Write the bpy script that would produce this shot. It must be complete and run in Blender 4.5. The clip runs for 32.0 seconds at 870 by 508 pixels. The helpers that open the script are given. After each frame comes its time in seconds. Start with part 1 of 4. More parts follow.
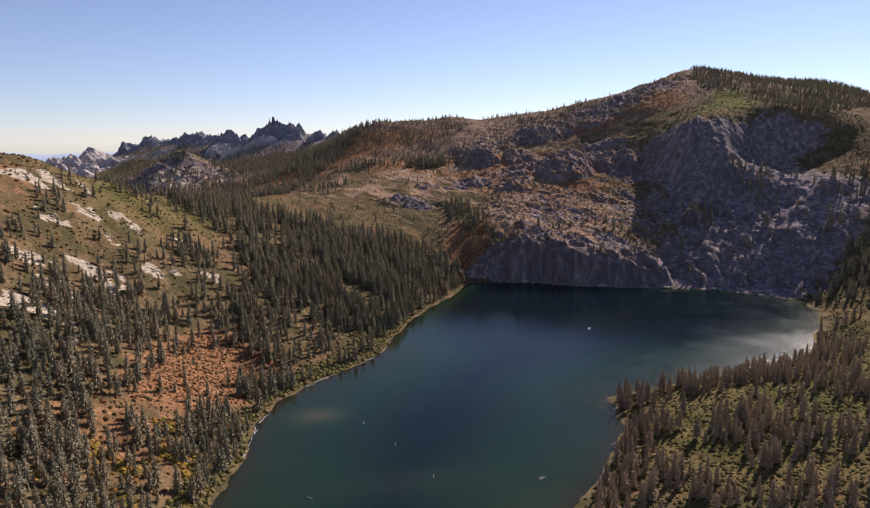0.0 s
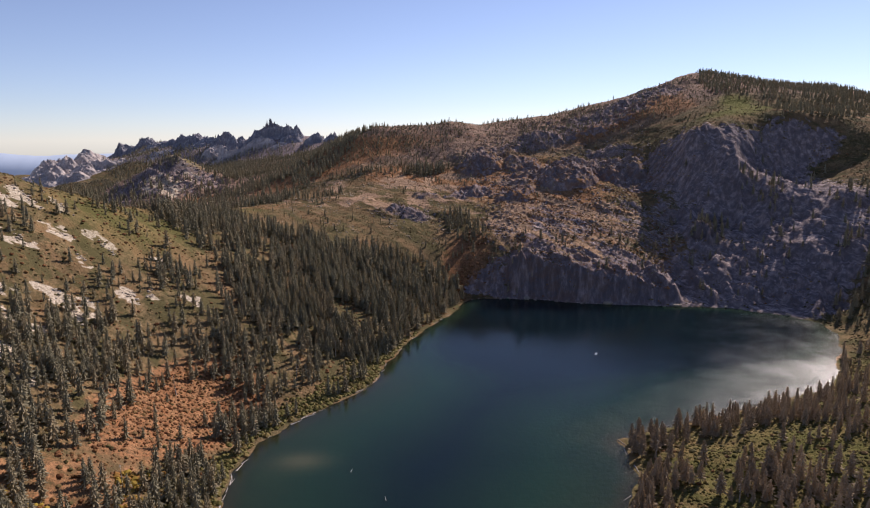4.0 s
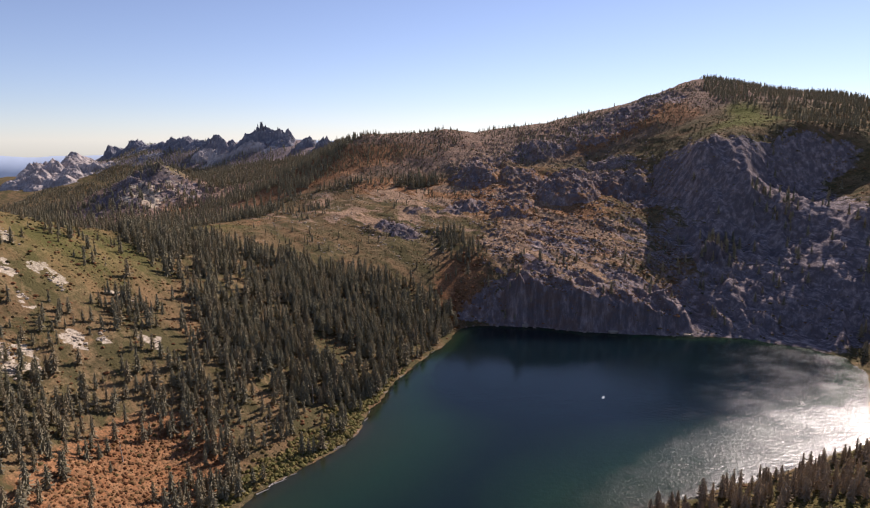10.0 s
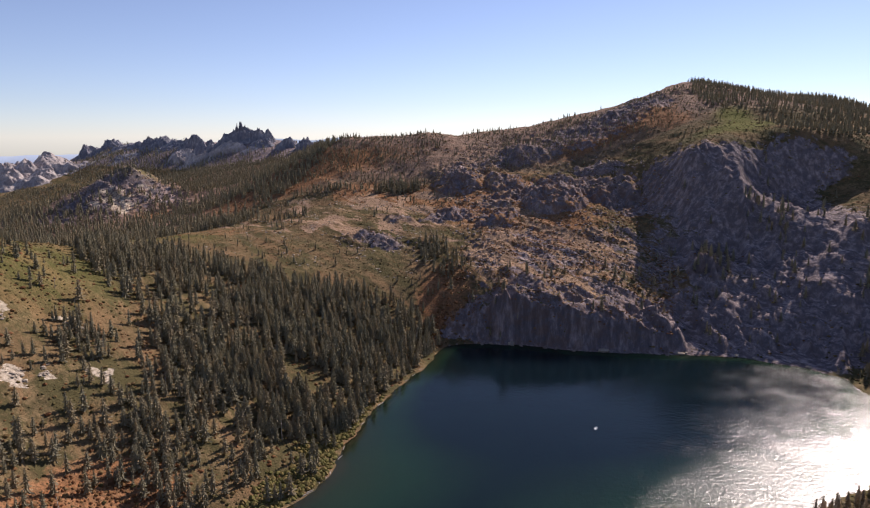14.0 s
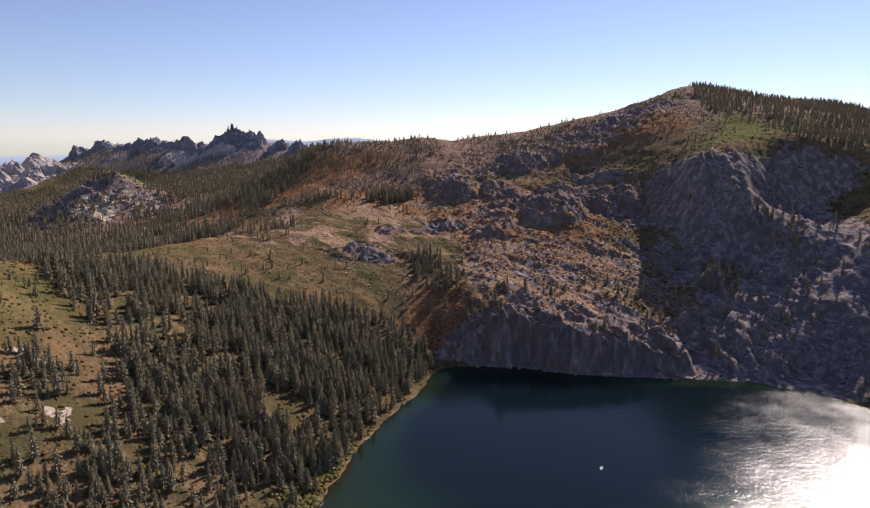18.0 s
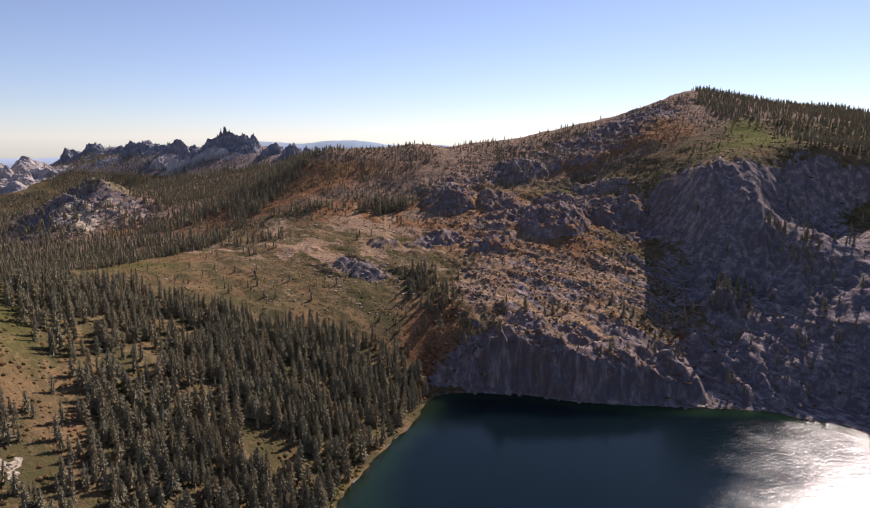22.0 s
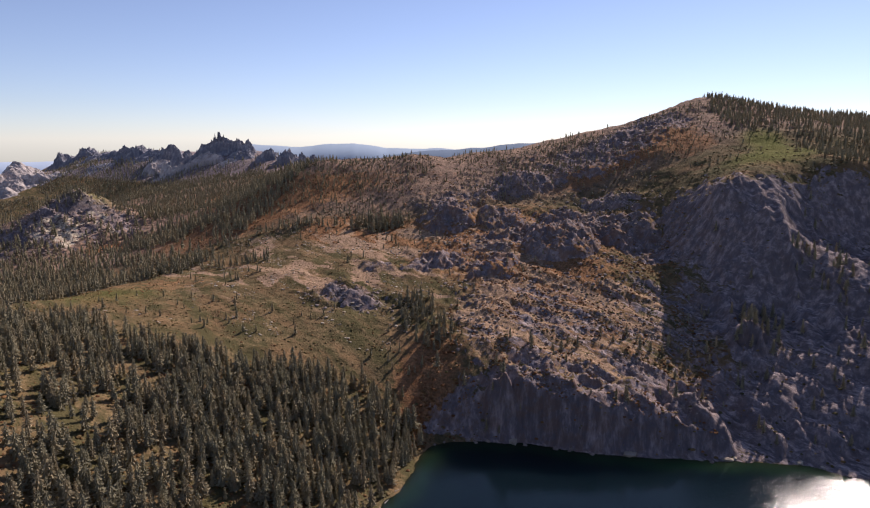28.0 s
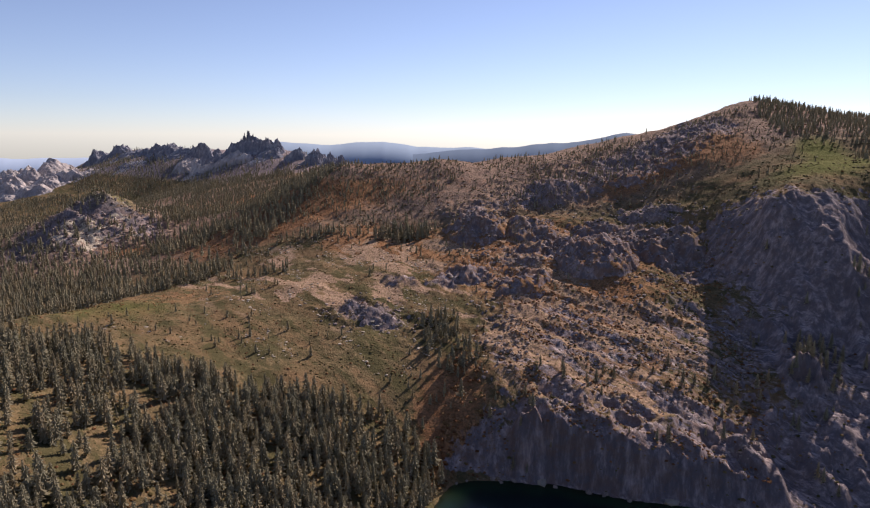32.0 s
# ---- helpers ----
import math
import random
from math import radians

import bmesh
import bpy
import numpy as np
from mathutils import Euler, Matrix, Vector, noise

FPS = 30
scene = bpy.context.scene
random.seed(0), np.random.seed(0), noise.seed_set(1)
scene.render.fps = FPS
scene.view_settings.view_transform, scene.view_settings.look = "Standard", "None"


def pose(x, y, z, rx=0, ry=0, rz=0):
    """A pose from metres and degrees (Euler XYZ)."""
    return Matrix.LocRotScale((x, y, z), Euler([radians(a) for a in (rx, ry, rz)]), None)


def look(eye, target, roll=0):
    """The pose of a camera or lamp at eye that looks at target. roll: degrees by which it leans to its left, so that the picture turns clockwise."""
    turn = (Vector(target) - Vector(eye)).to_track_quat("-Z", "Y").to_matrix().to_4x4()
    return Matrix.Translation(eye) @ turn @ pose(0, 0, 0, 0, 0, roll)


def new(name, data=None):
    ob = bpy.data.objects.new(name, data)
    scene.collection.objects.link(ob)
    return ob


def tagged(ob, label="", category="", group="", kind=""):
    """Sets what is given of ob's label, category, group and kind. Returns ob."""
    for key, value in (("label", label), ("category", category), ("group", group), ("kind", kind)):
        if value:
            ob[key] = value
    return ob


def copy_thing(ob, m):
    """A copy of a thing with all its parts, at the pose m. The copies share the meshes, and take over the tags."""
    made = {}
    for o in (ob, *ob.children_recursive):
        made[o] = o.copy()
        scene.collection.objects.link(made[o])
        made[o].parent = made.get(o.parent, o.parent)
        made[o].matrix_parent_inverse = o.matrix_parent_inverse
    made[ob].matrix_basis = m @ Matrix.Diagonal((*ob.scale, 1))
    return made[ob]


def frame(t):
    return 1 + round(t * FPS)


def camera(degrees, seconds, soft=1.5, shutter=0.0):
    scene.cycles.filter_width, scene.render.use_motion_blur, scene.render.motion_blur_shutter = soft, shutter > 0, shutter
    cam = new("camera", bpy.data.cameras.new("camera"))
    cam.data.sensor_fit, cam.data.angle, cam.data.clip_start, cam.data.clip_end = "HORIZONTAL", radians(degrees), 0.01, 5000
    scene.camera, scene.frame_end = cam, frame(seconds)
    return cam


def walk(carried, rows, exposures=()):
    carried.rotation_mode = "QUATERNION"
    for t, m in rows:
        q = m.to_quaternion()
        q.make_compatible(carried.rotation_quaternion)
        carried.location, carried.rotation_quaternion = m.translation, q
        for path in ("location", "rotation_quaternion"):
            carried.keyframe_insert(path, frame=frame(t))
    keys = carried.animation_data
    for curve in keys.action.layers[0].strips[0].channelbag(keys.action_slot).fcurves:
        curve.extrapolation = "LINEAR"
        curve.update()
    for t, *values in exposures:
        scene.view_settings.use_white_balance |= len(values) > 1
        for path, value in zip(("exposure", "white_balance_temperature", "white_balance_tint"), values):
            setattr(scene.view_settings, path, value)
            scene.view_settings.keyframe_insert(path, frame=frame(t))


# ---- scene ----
PATH = (
    # seconds, eye, heading to the left, tilt up, roll
    (0.0, 0.00, 0.00, 160.00, -0.31, -10.20, -0.53),
    (0.5, 0.37, 4.48, 161.31, -0.32, -10.21, -0.52),
    (1.0, 0.74, 8.96, 162.61, -0.34, -10.23, -0.52),
    (1.5, 1.11, 13.45, 163.89, -0.34, -10.25, -0.51),
    (2.0, 1.48, 17.93, 165.15, -0.30, -10.27, -0.50),
    (2.5, 1.84, 22.41, 166.40, -0.30, -10.27, -0.49),
    (3.0, 2.21, 26.89, 167.63, -0.31, -10.25, -0.49),
    (3.5, 2.58, 31.38, 168.85, -0.30, -10.23, -0.48),
    (5.5, 4.05, 49.33, 173.59, -0.35, -10.20, -0.46),
    (6.0, 4.42, 53.82, 174.75, -0.36, -10.18, -0.43),
    (6.5, 4.79, 58.32, 175.89, -0.37, -10.15, -0.41),
    (7.0, 5.16, 62.82, 177.03, -0.38, -10.14, -0.38),
    (7.5, 5.53, 67.32, 178.15, -0.39, -10.14, -0.36),
    (8.0, 5.91, 71.83, 179.27, -0.42, -10.14, -0.34),
    (8.5, 6.28, 76.34, 180.38, -0.45, -10.15, -0.32),
    (9.0, 6.66, 80.86, 181.48, -0.47, -10.16, -0.31),
    (9.5, 7.04, 85.38, 182.57, -0.52, -10.17, -0.30),
    (10.0, 7.42, 89.90, 183.66, -0.71, -10.18, -0.29),
    (10.5, 7.81, 94.43, 184.74, -1.11, -10.19, -0.28),
    (11.0, 8.19, 98.97, 185.81, -1.45, -10.21, -0.27),
    (11.5, 8.58, 103.51, 186.88, -1.72, -10.23, -0.25),
    (12.0, 8.97, 108.06, 187.94, -1.82, -10.24, -0.24),
    (12.5, 9.36, 112.61, 189.01, -1.94, -10.25, -0.22),
    (13.0, 9.76, 117.17, 190.06, -2.02, -10.27, -0.19),
    (13.5, 10.16, 121.74, 191.12, -2.07, -10.30, -0.16),
    (14.0, 10.57, 126.32, 192.17, -2.15, -10.32, -0.13),
    (14.5, 10.97, 130.90, 193.22, -2.24, -10.33, -0.08),
    (16.5, 12.64, 149.31, 197.41, -2.44, -10.33, -0.04),
    (17.0, 13.07, 153.93, 198.46, -2.47, -10.32, -0.00),
    (17.5, 13.50, 158.57, 199.52, -2.52, -10.31, 0.01),
    (18.0, 13.94, 163.21, 200.57, -2.58, -10.31, 0.03),
    (18.5, 14.38, 167.87, 201.63, -2.63, -10.32, 0.05),
    (19.0, 14.83, 172.53, 202.69, -2.65, -10.32, 0.05),
    (19.5, 15.28, 177.21, 203.75, -2.70, -10.31, 0.05),
    (20.0, 15.74, 181.89, 204.82, -2.79, -10.30, 0.04),
    (20.5, 16.20, 186.59, 205.89, -2.84, -10.29, 0.03),
    (21.0, 16.67, 191.30, 206.97, -2.86, -10.27, 0.02),
    (21.5, 17.15, 196.02, 208.06, -2.89, -10.25, 0.03),
    (22.0, 17.63, 200.75, 209.15, -2.86, -10.23, 0.04),
    (22.5, 18.11, 205.49, 210.25, -2.84, -10.22, 0.05),
    (23.0, 18.61, 210.25, 211.36, -2.84, -10.21, 0.05),
    (23.5, 19.11, 215.02, 212.47, -2.82, -10.19, 0.04),
    (24.0, 19.61, 219.80, 213.60, -2.82, -10.17, 0.02),
    (24.5, 20.13, 224.60, 214.73, -2.83, -10.16, 0.01),
    (25.0, 20.65, 229.41, 215.88, -2.83, -10.15, -0.01),
    (25.5, 21.18, 234.23, 217.04, -2.82, -10.15, -0.03),
    (27.5, 23.37, 253.68, 221.78, -2.81, -10.15, -0.05),
    (28.0, 23.93, 258.58, 223.00, -2.82, -10.15, -0.05),
    (28.5, 24.51, 263.49, 224.23, -2.81, -10.15, -0.02),
    (29.0, 25.09, 268.43, 225.47, -2.80, -10.16, 0.02),
    (29.5, 25.68, 273.37, 226.74, -2.75, -10.17, 0.05),
    (30.0, 26.28, 278.34, 228.01, -2.68, -10.19, 0.09),
    (30.5, 26.89, 283.32, 229.31, -2.27, -10.23, 0.14),
    (31.0, 27.51, 288.32, 230.62, -1.28, -10.28, 0.20),
    (31.5, 28.14, 293.34, 231.95, -0.65, -10.33, 0.27),
    (32.0, 28.78, 298.37, 233.30, -0.16, -10.39, 0.34),
)


def heading(x, y, z, left, up, roll):
    """The camera's pose from its place, heading, tilt and roll."""
    turn = Euler((radians(90 + up), 0, radians(left))).to_matrix().to_4x4()
    return Matrix.Translation((x, y, z)) @ turn @ pose(0, 0, 0, 0, 0, roll)


cam = camera(68, 32.0, soft=1.15)
walk(cam, [(t, heading(*row)) for t, *row in PATH], [(0.0, 0.54, 6430, 24.0), (32.0, 0.54, 6430, 24.0)])

# ---- light ----
SUN_RIGHT, SUN_UP = 38.5, 35.0  # degrees to the right of +y, and above the horizon
world = bpy.data.worlds.new("sky")
scene.world = world
world.use_nodes = True
wn = world.node_tree.nodes
sky = wn.new("ShaderNodeTexSky")
sky.sky_type = "NISHITA"
sky.sun_disc = False
sky.sun_elevation, sky.sun_rotation = radians(SUN_UP), radians(SUN_RIGHT)
sky.altitude, sky.air_density, sky.dust_density, sky.ozone_density = 1800, 1.0, 0.15, 1.3
wn["Background"].inputs["Strength"].default_value = 0.073
air = wn.new("ShaderNodeHueSaturation")
air.inputs["Saturation"].default_value = 0.85
world.node_tree.links.new(sky.outputs["Color"], air.inputs["Color"])
clear = wn.new("ShaderNodeMix")
clear.data_type, clear.blend_type = "RGBA", "MULTIPLY"
clear.inputs[0].default_value, clear.inputs[7].default_value = 1.0, (0.885, 0.955, 1.075, 1)
world.node_tree.links.new(air.outputs["Color"], clear.inputs[6])
world.node_tree.links.new(clear.outputs[2], wn["Background"].inputs["Color"])

sun = new("sun", bpy.data.lights.new("sun", "SUN"))
sun.data.energy, sun.data.angle, sun.data.color = 4.7, radians(0.53), (1.0, 0.92, 0.80)
sun.matrix_world = look((600 * math.sin(radians(SUN_RIGHT)), 600 * math.cos(radians(SUN_RIGHT)), 600 * math.tan(radians(SUN_UP))), (0, 0, 0))


# ---- materials ----
def material(name, roughness=0.9, specular=0.3):
    m = bpy.data.materials.new(name)
    m.use_nodes = True
    shader = m.node_tree.nodes["Principled BSDF"]
    shader.inputs["Roughness"].default_value = roughness
    shader.inputs["Specular IOR Level"].default_value = specular
    return m, m.node_tree, shader


def node(tree, kind, **settings):
    n = tree.nodes.new(kind)
    for key, value in settings.items():
        n.inputs[key].default_value = value
    return n


def noise_of(tree, scale, detail=5.0, rough=0.6, stretch=None, lacunarity=2.0, lay=None):
    """Noise over the object's own metres; with a lay it runs in streaks along that bearing."""
    place = tree.nodes.new("ShaderNodeTexCoord").outputs["Object"]
    if stretch:
        mapping = node(tree, "ShaderNodeMapping", Scale=stretch)
        if lay is not None:
            mapping.vector_type = "TEXTURE"
            mapping.inputs["Rotation"].default_value = (0, 0, radians(lay))
        tree.links.new(place, mapping.inputs["Vector"])
        place = mapping.outputs["Vector"]
    n = node(tree, "ShaderNodeTexNoise", Scale=scale, Detail=detail, Roughness=rough, Lacunarity=lacunarity)
    tree.links.new(place, n.inputs["Vector"])
    return n.outputs["Fac"]


def ramp(tree, value, *stops):
    r = tree.nodes.new("ShaderNodeValToRGB")
    while len(r.color_ramp.elements) < len(stops):
        r.color_ramp.elements.new(0.5)
    for e, (at, colour) in zip(r.color_ramp.elements, stops):
        e.position = at
        e.color = (*colour, 1) if len(colour) == 3 else colour
    tree.links.new(value, r.inputs["Fac"])
    return r.outputs["Color"]


def mixed(tree, fac, a, b, way="MIX"):
    m = tree.nodes.new("ShaderNodeMix")
    m.data_type, m.blend_type = "RGBA", way
    for value, slot in ((fac, 0), (a, 6), (b, 7)):
        if hasattr(value, "is_output"):
            tree.links.new(value, m.inputs[slot])
        elif slot == 0:
            m.inputs[slot].default_value = value
        else:
            m.inputs[slot].default_value = (*value, 1)
    return m.outputs[2]


def sums(tree, way, a, b, clamp=False):
    m = tree.nodes.new("ShaderNodeMath")
    m.operation, m.use_clamp = way, clamp
    for slot, value in enumerate((a, b)):
        if hasattr(value, "is_output"):
            tree.links.new(value, m.inputs[slot])
        else:
            m.inputs[slot].default_value = value
    return m.outputs[0]


def attribute(tree, name):
    a = tree.nodes.new("ShaderNodeAttribute")
    a.attribute_name = name
    return a.outputs["Fac"]


def bump(tree, shader, height, strength, distance):
    b = node(tree, "ShaderNodeBump", Strength=strength, Distance=distance)
    tree.links.new(height, b.inputs["Height"])
    tree.links.new(b.outputs["Normal"], shader.inputs["Normal"])


def colour(tree, shader, value):
    tree.links.new(value, shader.inputs["Base Color"])


def ground_material():
    """Mountain ground: brush, dry rust-coloured brush, bare soil and granite, laid out by the cover of the land."""
    m, t, s = material("mountain_ground", 1.0, 0.03)
    fine, middle, broad = noise_of(t, 0.55, 6, 0.7), noise_of(t, 0.11, 5, 0.65), noise_of(t, 0.018, 4, 0.6)
    brush = mixed(t, ramp(t, middle, (0.36, (0, 0, 0)), (0.60, (1, 1, 1))), (0.082, 0.066, 0.034), (0.226, 0.160, 0.084))
    brush = mixed(t, ramp(t, fine, (0.44, (0, 0, 0)), (0.64, (1, 1, 1))), brush, (0.076, 0.064, 0.030))
    brush = mixed(t, ramp(t, broad, (0.45, (0, 0, 0)), (0.70, (0.7, 0.7, 0.7))), brush, (0.18, 0.108, 0.056))
    wash = noise_of(t, 0.05, 6, 0.72, (2.5, 1.0, 2.0), lay=-45)
    brush = mixed(t, ramp(t, wash, (0.50, (0, 0, 0)), (0.56, (0.9, 0.9, 0.9))), brush, (0.080, 0.070, 0.032))
    brush = mixed(t, ramp(t, wash, (0.38, (0.7, 0.7, 0.7)), (0.46, (0, 0, 0))), brush, (0.22, 0.135, 0.070))
    upland = mixed(t, ramp(t, middle, (0.38, (0, 0, 0)), (0.62, (1, 1, 1))), (0.122, 0.083, 0.064), (0.315, 0.198, 0.148))
    upland = mixed(t, ramp(t, fine, (0.46, (0, 0, 0)), (0.64, (1, 1, 1))), upland, (0.34, 0.245, 0.18))
    brush = mixed(t, sums(t, "MULTIPLY", attribute(t, "upland"), 0.8), brush, upland)
    rust = mixed(t, ramp(t, middle, (0.38, (0, 0, 0)), (0.6, (1, 1, 1))), (0.25, 0.110, 0.050), (0.345, 0.180, 0.088))
    rust = mixed(t, ramp(t, fine, (0.42, (0, 0, 0)), (0.62, (1, 1, 1))), rust, (0.125, 0.076, 0.040))
    joints = noise_of(t, 0.34, 7, 0.75, (3.0, 1.0, 5.0), lay=-45)
    walls = sums(t, "ADD", sums(t, "MULTIPLY", noise_of(t, 0.16, 6, 0.7, (1.0, 1.0, 7.0), lay=0), 0.6), 0.185)
    joints = sums(t, "ADD", joints, sums(t, "MULTIPLY", attribute(t, "wall"), sums(t, "SUBTRACT", walls, joints)))
    rock = ramp(t, joints, (0.32, (0.082, 0.073, 0.077)), (0.48, (0.158, 0.134, 0.138)), (0.58, (0.36, 0.292, 0.276)), (0.72, (0.60, 0.505, 0.455)))
    rock = mixed(t, sums(t, "MULTIPLY", ramp(t, middle, (0.44, (0, 0, 0)), (0.58, (1, 1, 1))), sums(t, "ADD", sums(t, "MULTIPLY", attribute(t, "rust"), 0.75), 0.12), True), rock, (0.195, 0.105, 0.056))
    soil = mixed(t, ramp(t, fine, (0.42, (0, 0, 0)), (0.60, (1, 1, 1))), mixed(t, middle, (0.46, 0.315, 0.22), (0.32, 0.19, 0.12)), (0.185, 0.13, 0.072))
    talus = ramp(t, fine, (0.34, (0.17, 0.14, 0.10)), (0.47, (0.38, 0.315, 0.235)), (0.64, (0.58, 0.50, 0.39)))

    def patch(name, source, soft):
        edge = sums(t, "ADD", sums(t, "MULTIPLY", attribute(t, name), 1.5), sums(t, "MULTIPLY", source, 1.1))
        return sums(t, "MULTIPLY", sums(t, "SUBTRACT", edge, 1.22), soft, True)

    cover = mixed(t, patch("rust", middle, 4.0), brush, rust)
    cover = mixed(t, patch("soil", fine, 5.0), cover, soil)
    cover = mixed(t, patch("rock", joints, 5.0), cover, rock)
    cover = mixed(t, patch("talus", fine, 6.0), cover, talus)
    cover = mixed(t, sums(t, "MULTIPLY", attribute(t, "meadow"), 0.85), cover, mixed(t, mixed(t, ramp(t, middle, (0.4, (0, 0, 0)), (0.6, (1, 1, 1))), (0.5, 0.5, 0.5), fine), (0.070, 0.082, 0.015), (0.142, 0.138, 0.032)))
    colour(t, s, cover)
    cracks = noise_of(t, 0.20, 6, 0.7, (1.0, 1.0, 0.3))
    bump(t, s, sums(t, "ADD", sums(t, "MULTIPLY", middle, 1.6), sums(t, "ADD", cracks, fine)), 0.55, 1.6)
    return m


def rock_material(name, dark, mid, light, scale=0.25):
    m, t, s = material(name, 0.95, 0.06)
    joints = noise_of(t, scale, 8, 0.72, (1.0, 1.0, 0.3))
    stain = noise_of(t, scale * 0.15, 3, 0.55)
    base = ramp(t, joints, (0.32, dark), (0.48, mid), (0.68, light))
    colour(t, s, mixed(t, ramp(t, stain, (0.42, (0, 0, 0)), (0.68, (0.75, 0.75, 0.75))), base, dark))
    bump(t, s, joints, 0.9, 1.2 / scale * 0.25)
    return m


def leaf_material(name, dark, light, warm, roughness=0.75):
    m, t, s = material(name, roughness, 0.08)
    info = t.nodes.new("ShaderNodeObjectInfo")
    island = t.nodes.new("ShaderNodeNewGeometry")
    tint = sums(t, "FRACT", sums(t, "ADD", attribute(t, "tint"), info.outputs["Random"]), 0.0)
    base = mixed(t, island.outputs["Random Per Island"], dark, light)
    base = mixed(t, ramp(t, tint, (0.40, (0, 0, 0)), (1.0, (0.9, 0.9, 0.9))), base, warm)
    colour(t, s, base)
    thin = t.nodes.new("ShaderNodeBsdfTranslucent")
    t.links.new(base, thin.inputs["Color"])
    both = node(t, "ShaderNodeMixShader", Fac=0.40)
    t.links.new(s.outputs[0], both.inputs[1])
    t.links.new(thin.outputs[0], both.inputs[2])
    t.links.new(both.outputs[0], t.nodes["Material Output"].inputs["Surface"])
    return m


def bark_material(name, dark, light):
    m, t, s = material(name, 0.95, 0.2)
    grain = noise_of(t, 3.0, 5, 0.6, (1, 1, 0.15))
    colour(t, s, ramp(t, grain, (0.35, dark), (0.65, light)))
    bump(t, s, grain, 0.6, 0.08)
    return m


def water_material():
    """Deep clear water: a dark body under a rippled, glossy surface, rougher where the wind plays on it."""
    m, t, s = material("lake_water", 0.5, 0.0)
    s.inputs["Subsurface Weight"].default_value = 1.0
    s.subsurface_method = "BURLEY"
    s.inputs["Subsurface Radius"].default_value = (40.0, 60.0, 60.0)
    s.inputs["Subsurface Scale"].default_value = 1.0
    shoal, wind = attribute(t, "shoal"), attribute(t, "wind")
    body = ramp(t, attribute(t, "depth"), (0.0, (0.034, 0.034, 0.017)), (0.10, (0.016, 0.029, 0.015)), (0.40, (0.0095, 0.026, 0.0155)), (0.80, (0.0048, 0.0125, 0.0125)), (1.0, (0.0034, 0.0090, 0.0130)))
    body = mixed(t, ramp(t, noise_of(t, 0.012, 4, 0.55), (0.45, (0, 0, 0)), (0.75, (0.35, 0.35, 0.35))), body, (0.006, 0.014, 0.012))
    colour(t, s, mixed(t, shoal, body, (0.058, 0.062, 0.034)))
    grain = noise_of(t, 2.2, 2, 0.7, (1.0, 0.5, 1.0))
    swell = noise_of(t, 0.04, 4, 0.65)
    gusts = sums(t, "MULTIPLY", sums(t, "ADD", sums(t, "ADD", sums(t, "MULTIPLY", grain, 0.8), sums(t, "MULTIPLY", swell, 0.2)), sums(t, "SUBTRACT", sums(t, "MULTIPLY", wind, 0.275), 0.68)), 8.0, True)
    gloss = t.nodes.new("ShaderNodeBsdfGlossy")
    gloss.distribution = "BECKMANN"
    t.links.new(sums(t, "ADD", sums(t, "MULTIPLY", gusts, 0.235), 0.10), gloss.inputs["Roughness"])
    ripple = sums(t, "ADD", sums(t, "MULTIPLY", noise_of(t, 1.3, 3, 0.65, (1.0, 0.45, 1.0)), 0.5), sums(t, "MULTIPLY", noise_of(t, 0.30, 3, 0.5), 0.9))
    bump(t, s, sums(t, "MULTIPLY", ripple, sums(t, "ADD", sums(t, "MULTIPLY", wind, 0.42), 0.13)), 0.9, 0.6)
    normal = s.inputs["Normal"].links[0].from_socket
    t.links.new(normal, gloss.inputs["Normal"])
    edge = node(t, "ShaderNodeFresnel", IOR=1.27)
    t.links.new(normal, edge.inputs["Normal"])
    both = t.nodes.new("ShaderNodeMixShader")
    t.links.new(edge.outputs[0], both.inputs[0])
    t.links.new(s.outputs[0], both.inputs[1])
    t.links.new(gloss.outputs[0], both.inputs[2])
    t.links.new(both.outputs[0], t.nodes["Material Output"].inputs["Surface"])
    return m


GROUND = ground_material()
WATER = water_material()
GRANITE = rock_material("pale_granite", (0.19, 0.16, 0.125), (0.38, 0.32, 0.25), (0.56, 0.485, 0.39))
# the far ridge's blue haze is mixed into the crag's grey
CRAG = rock_material("hazy_grey_crag", (0.115, 0.118, 0.145), (0.225, 0.222, 0.245), (0.45, 0.425, 0.41), 0.09)
PALE_CRAG = rock_material("pale_crag", (0.20, 0.18, 0.18), (0.44, 0.385, 0.355), (0.62, 0.55, 0.50), 0.09)
NEEDLES = leaf_material("fir_needles", (0.240, 0.220, 0.148), (0.290, 0.264, 0.174), (0.33, 0.27, 0.168), 0.95)
DRY_NEEDLES = leaf_material("dusty_fir_needles", (0.31, 0.25, 0.175), (0.41, 0.33, 0.23), (0.46, 0.36, 0.24), 0.95)
SHRUB = leaf_material("green_shrub", (0.085, 0.075, 0.030), (0.165, 0.135, 0.055), (0.24, 0.15, 0.07))
RUST_SHRUB = leaf_material("rust_shrub", (0.145, 0.066, 0.030), (0.265, 0.126, 0.058), (0.24, 0.148, 0.06))
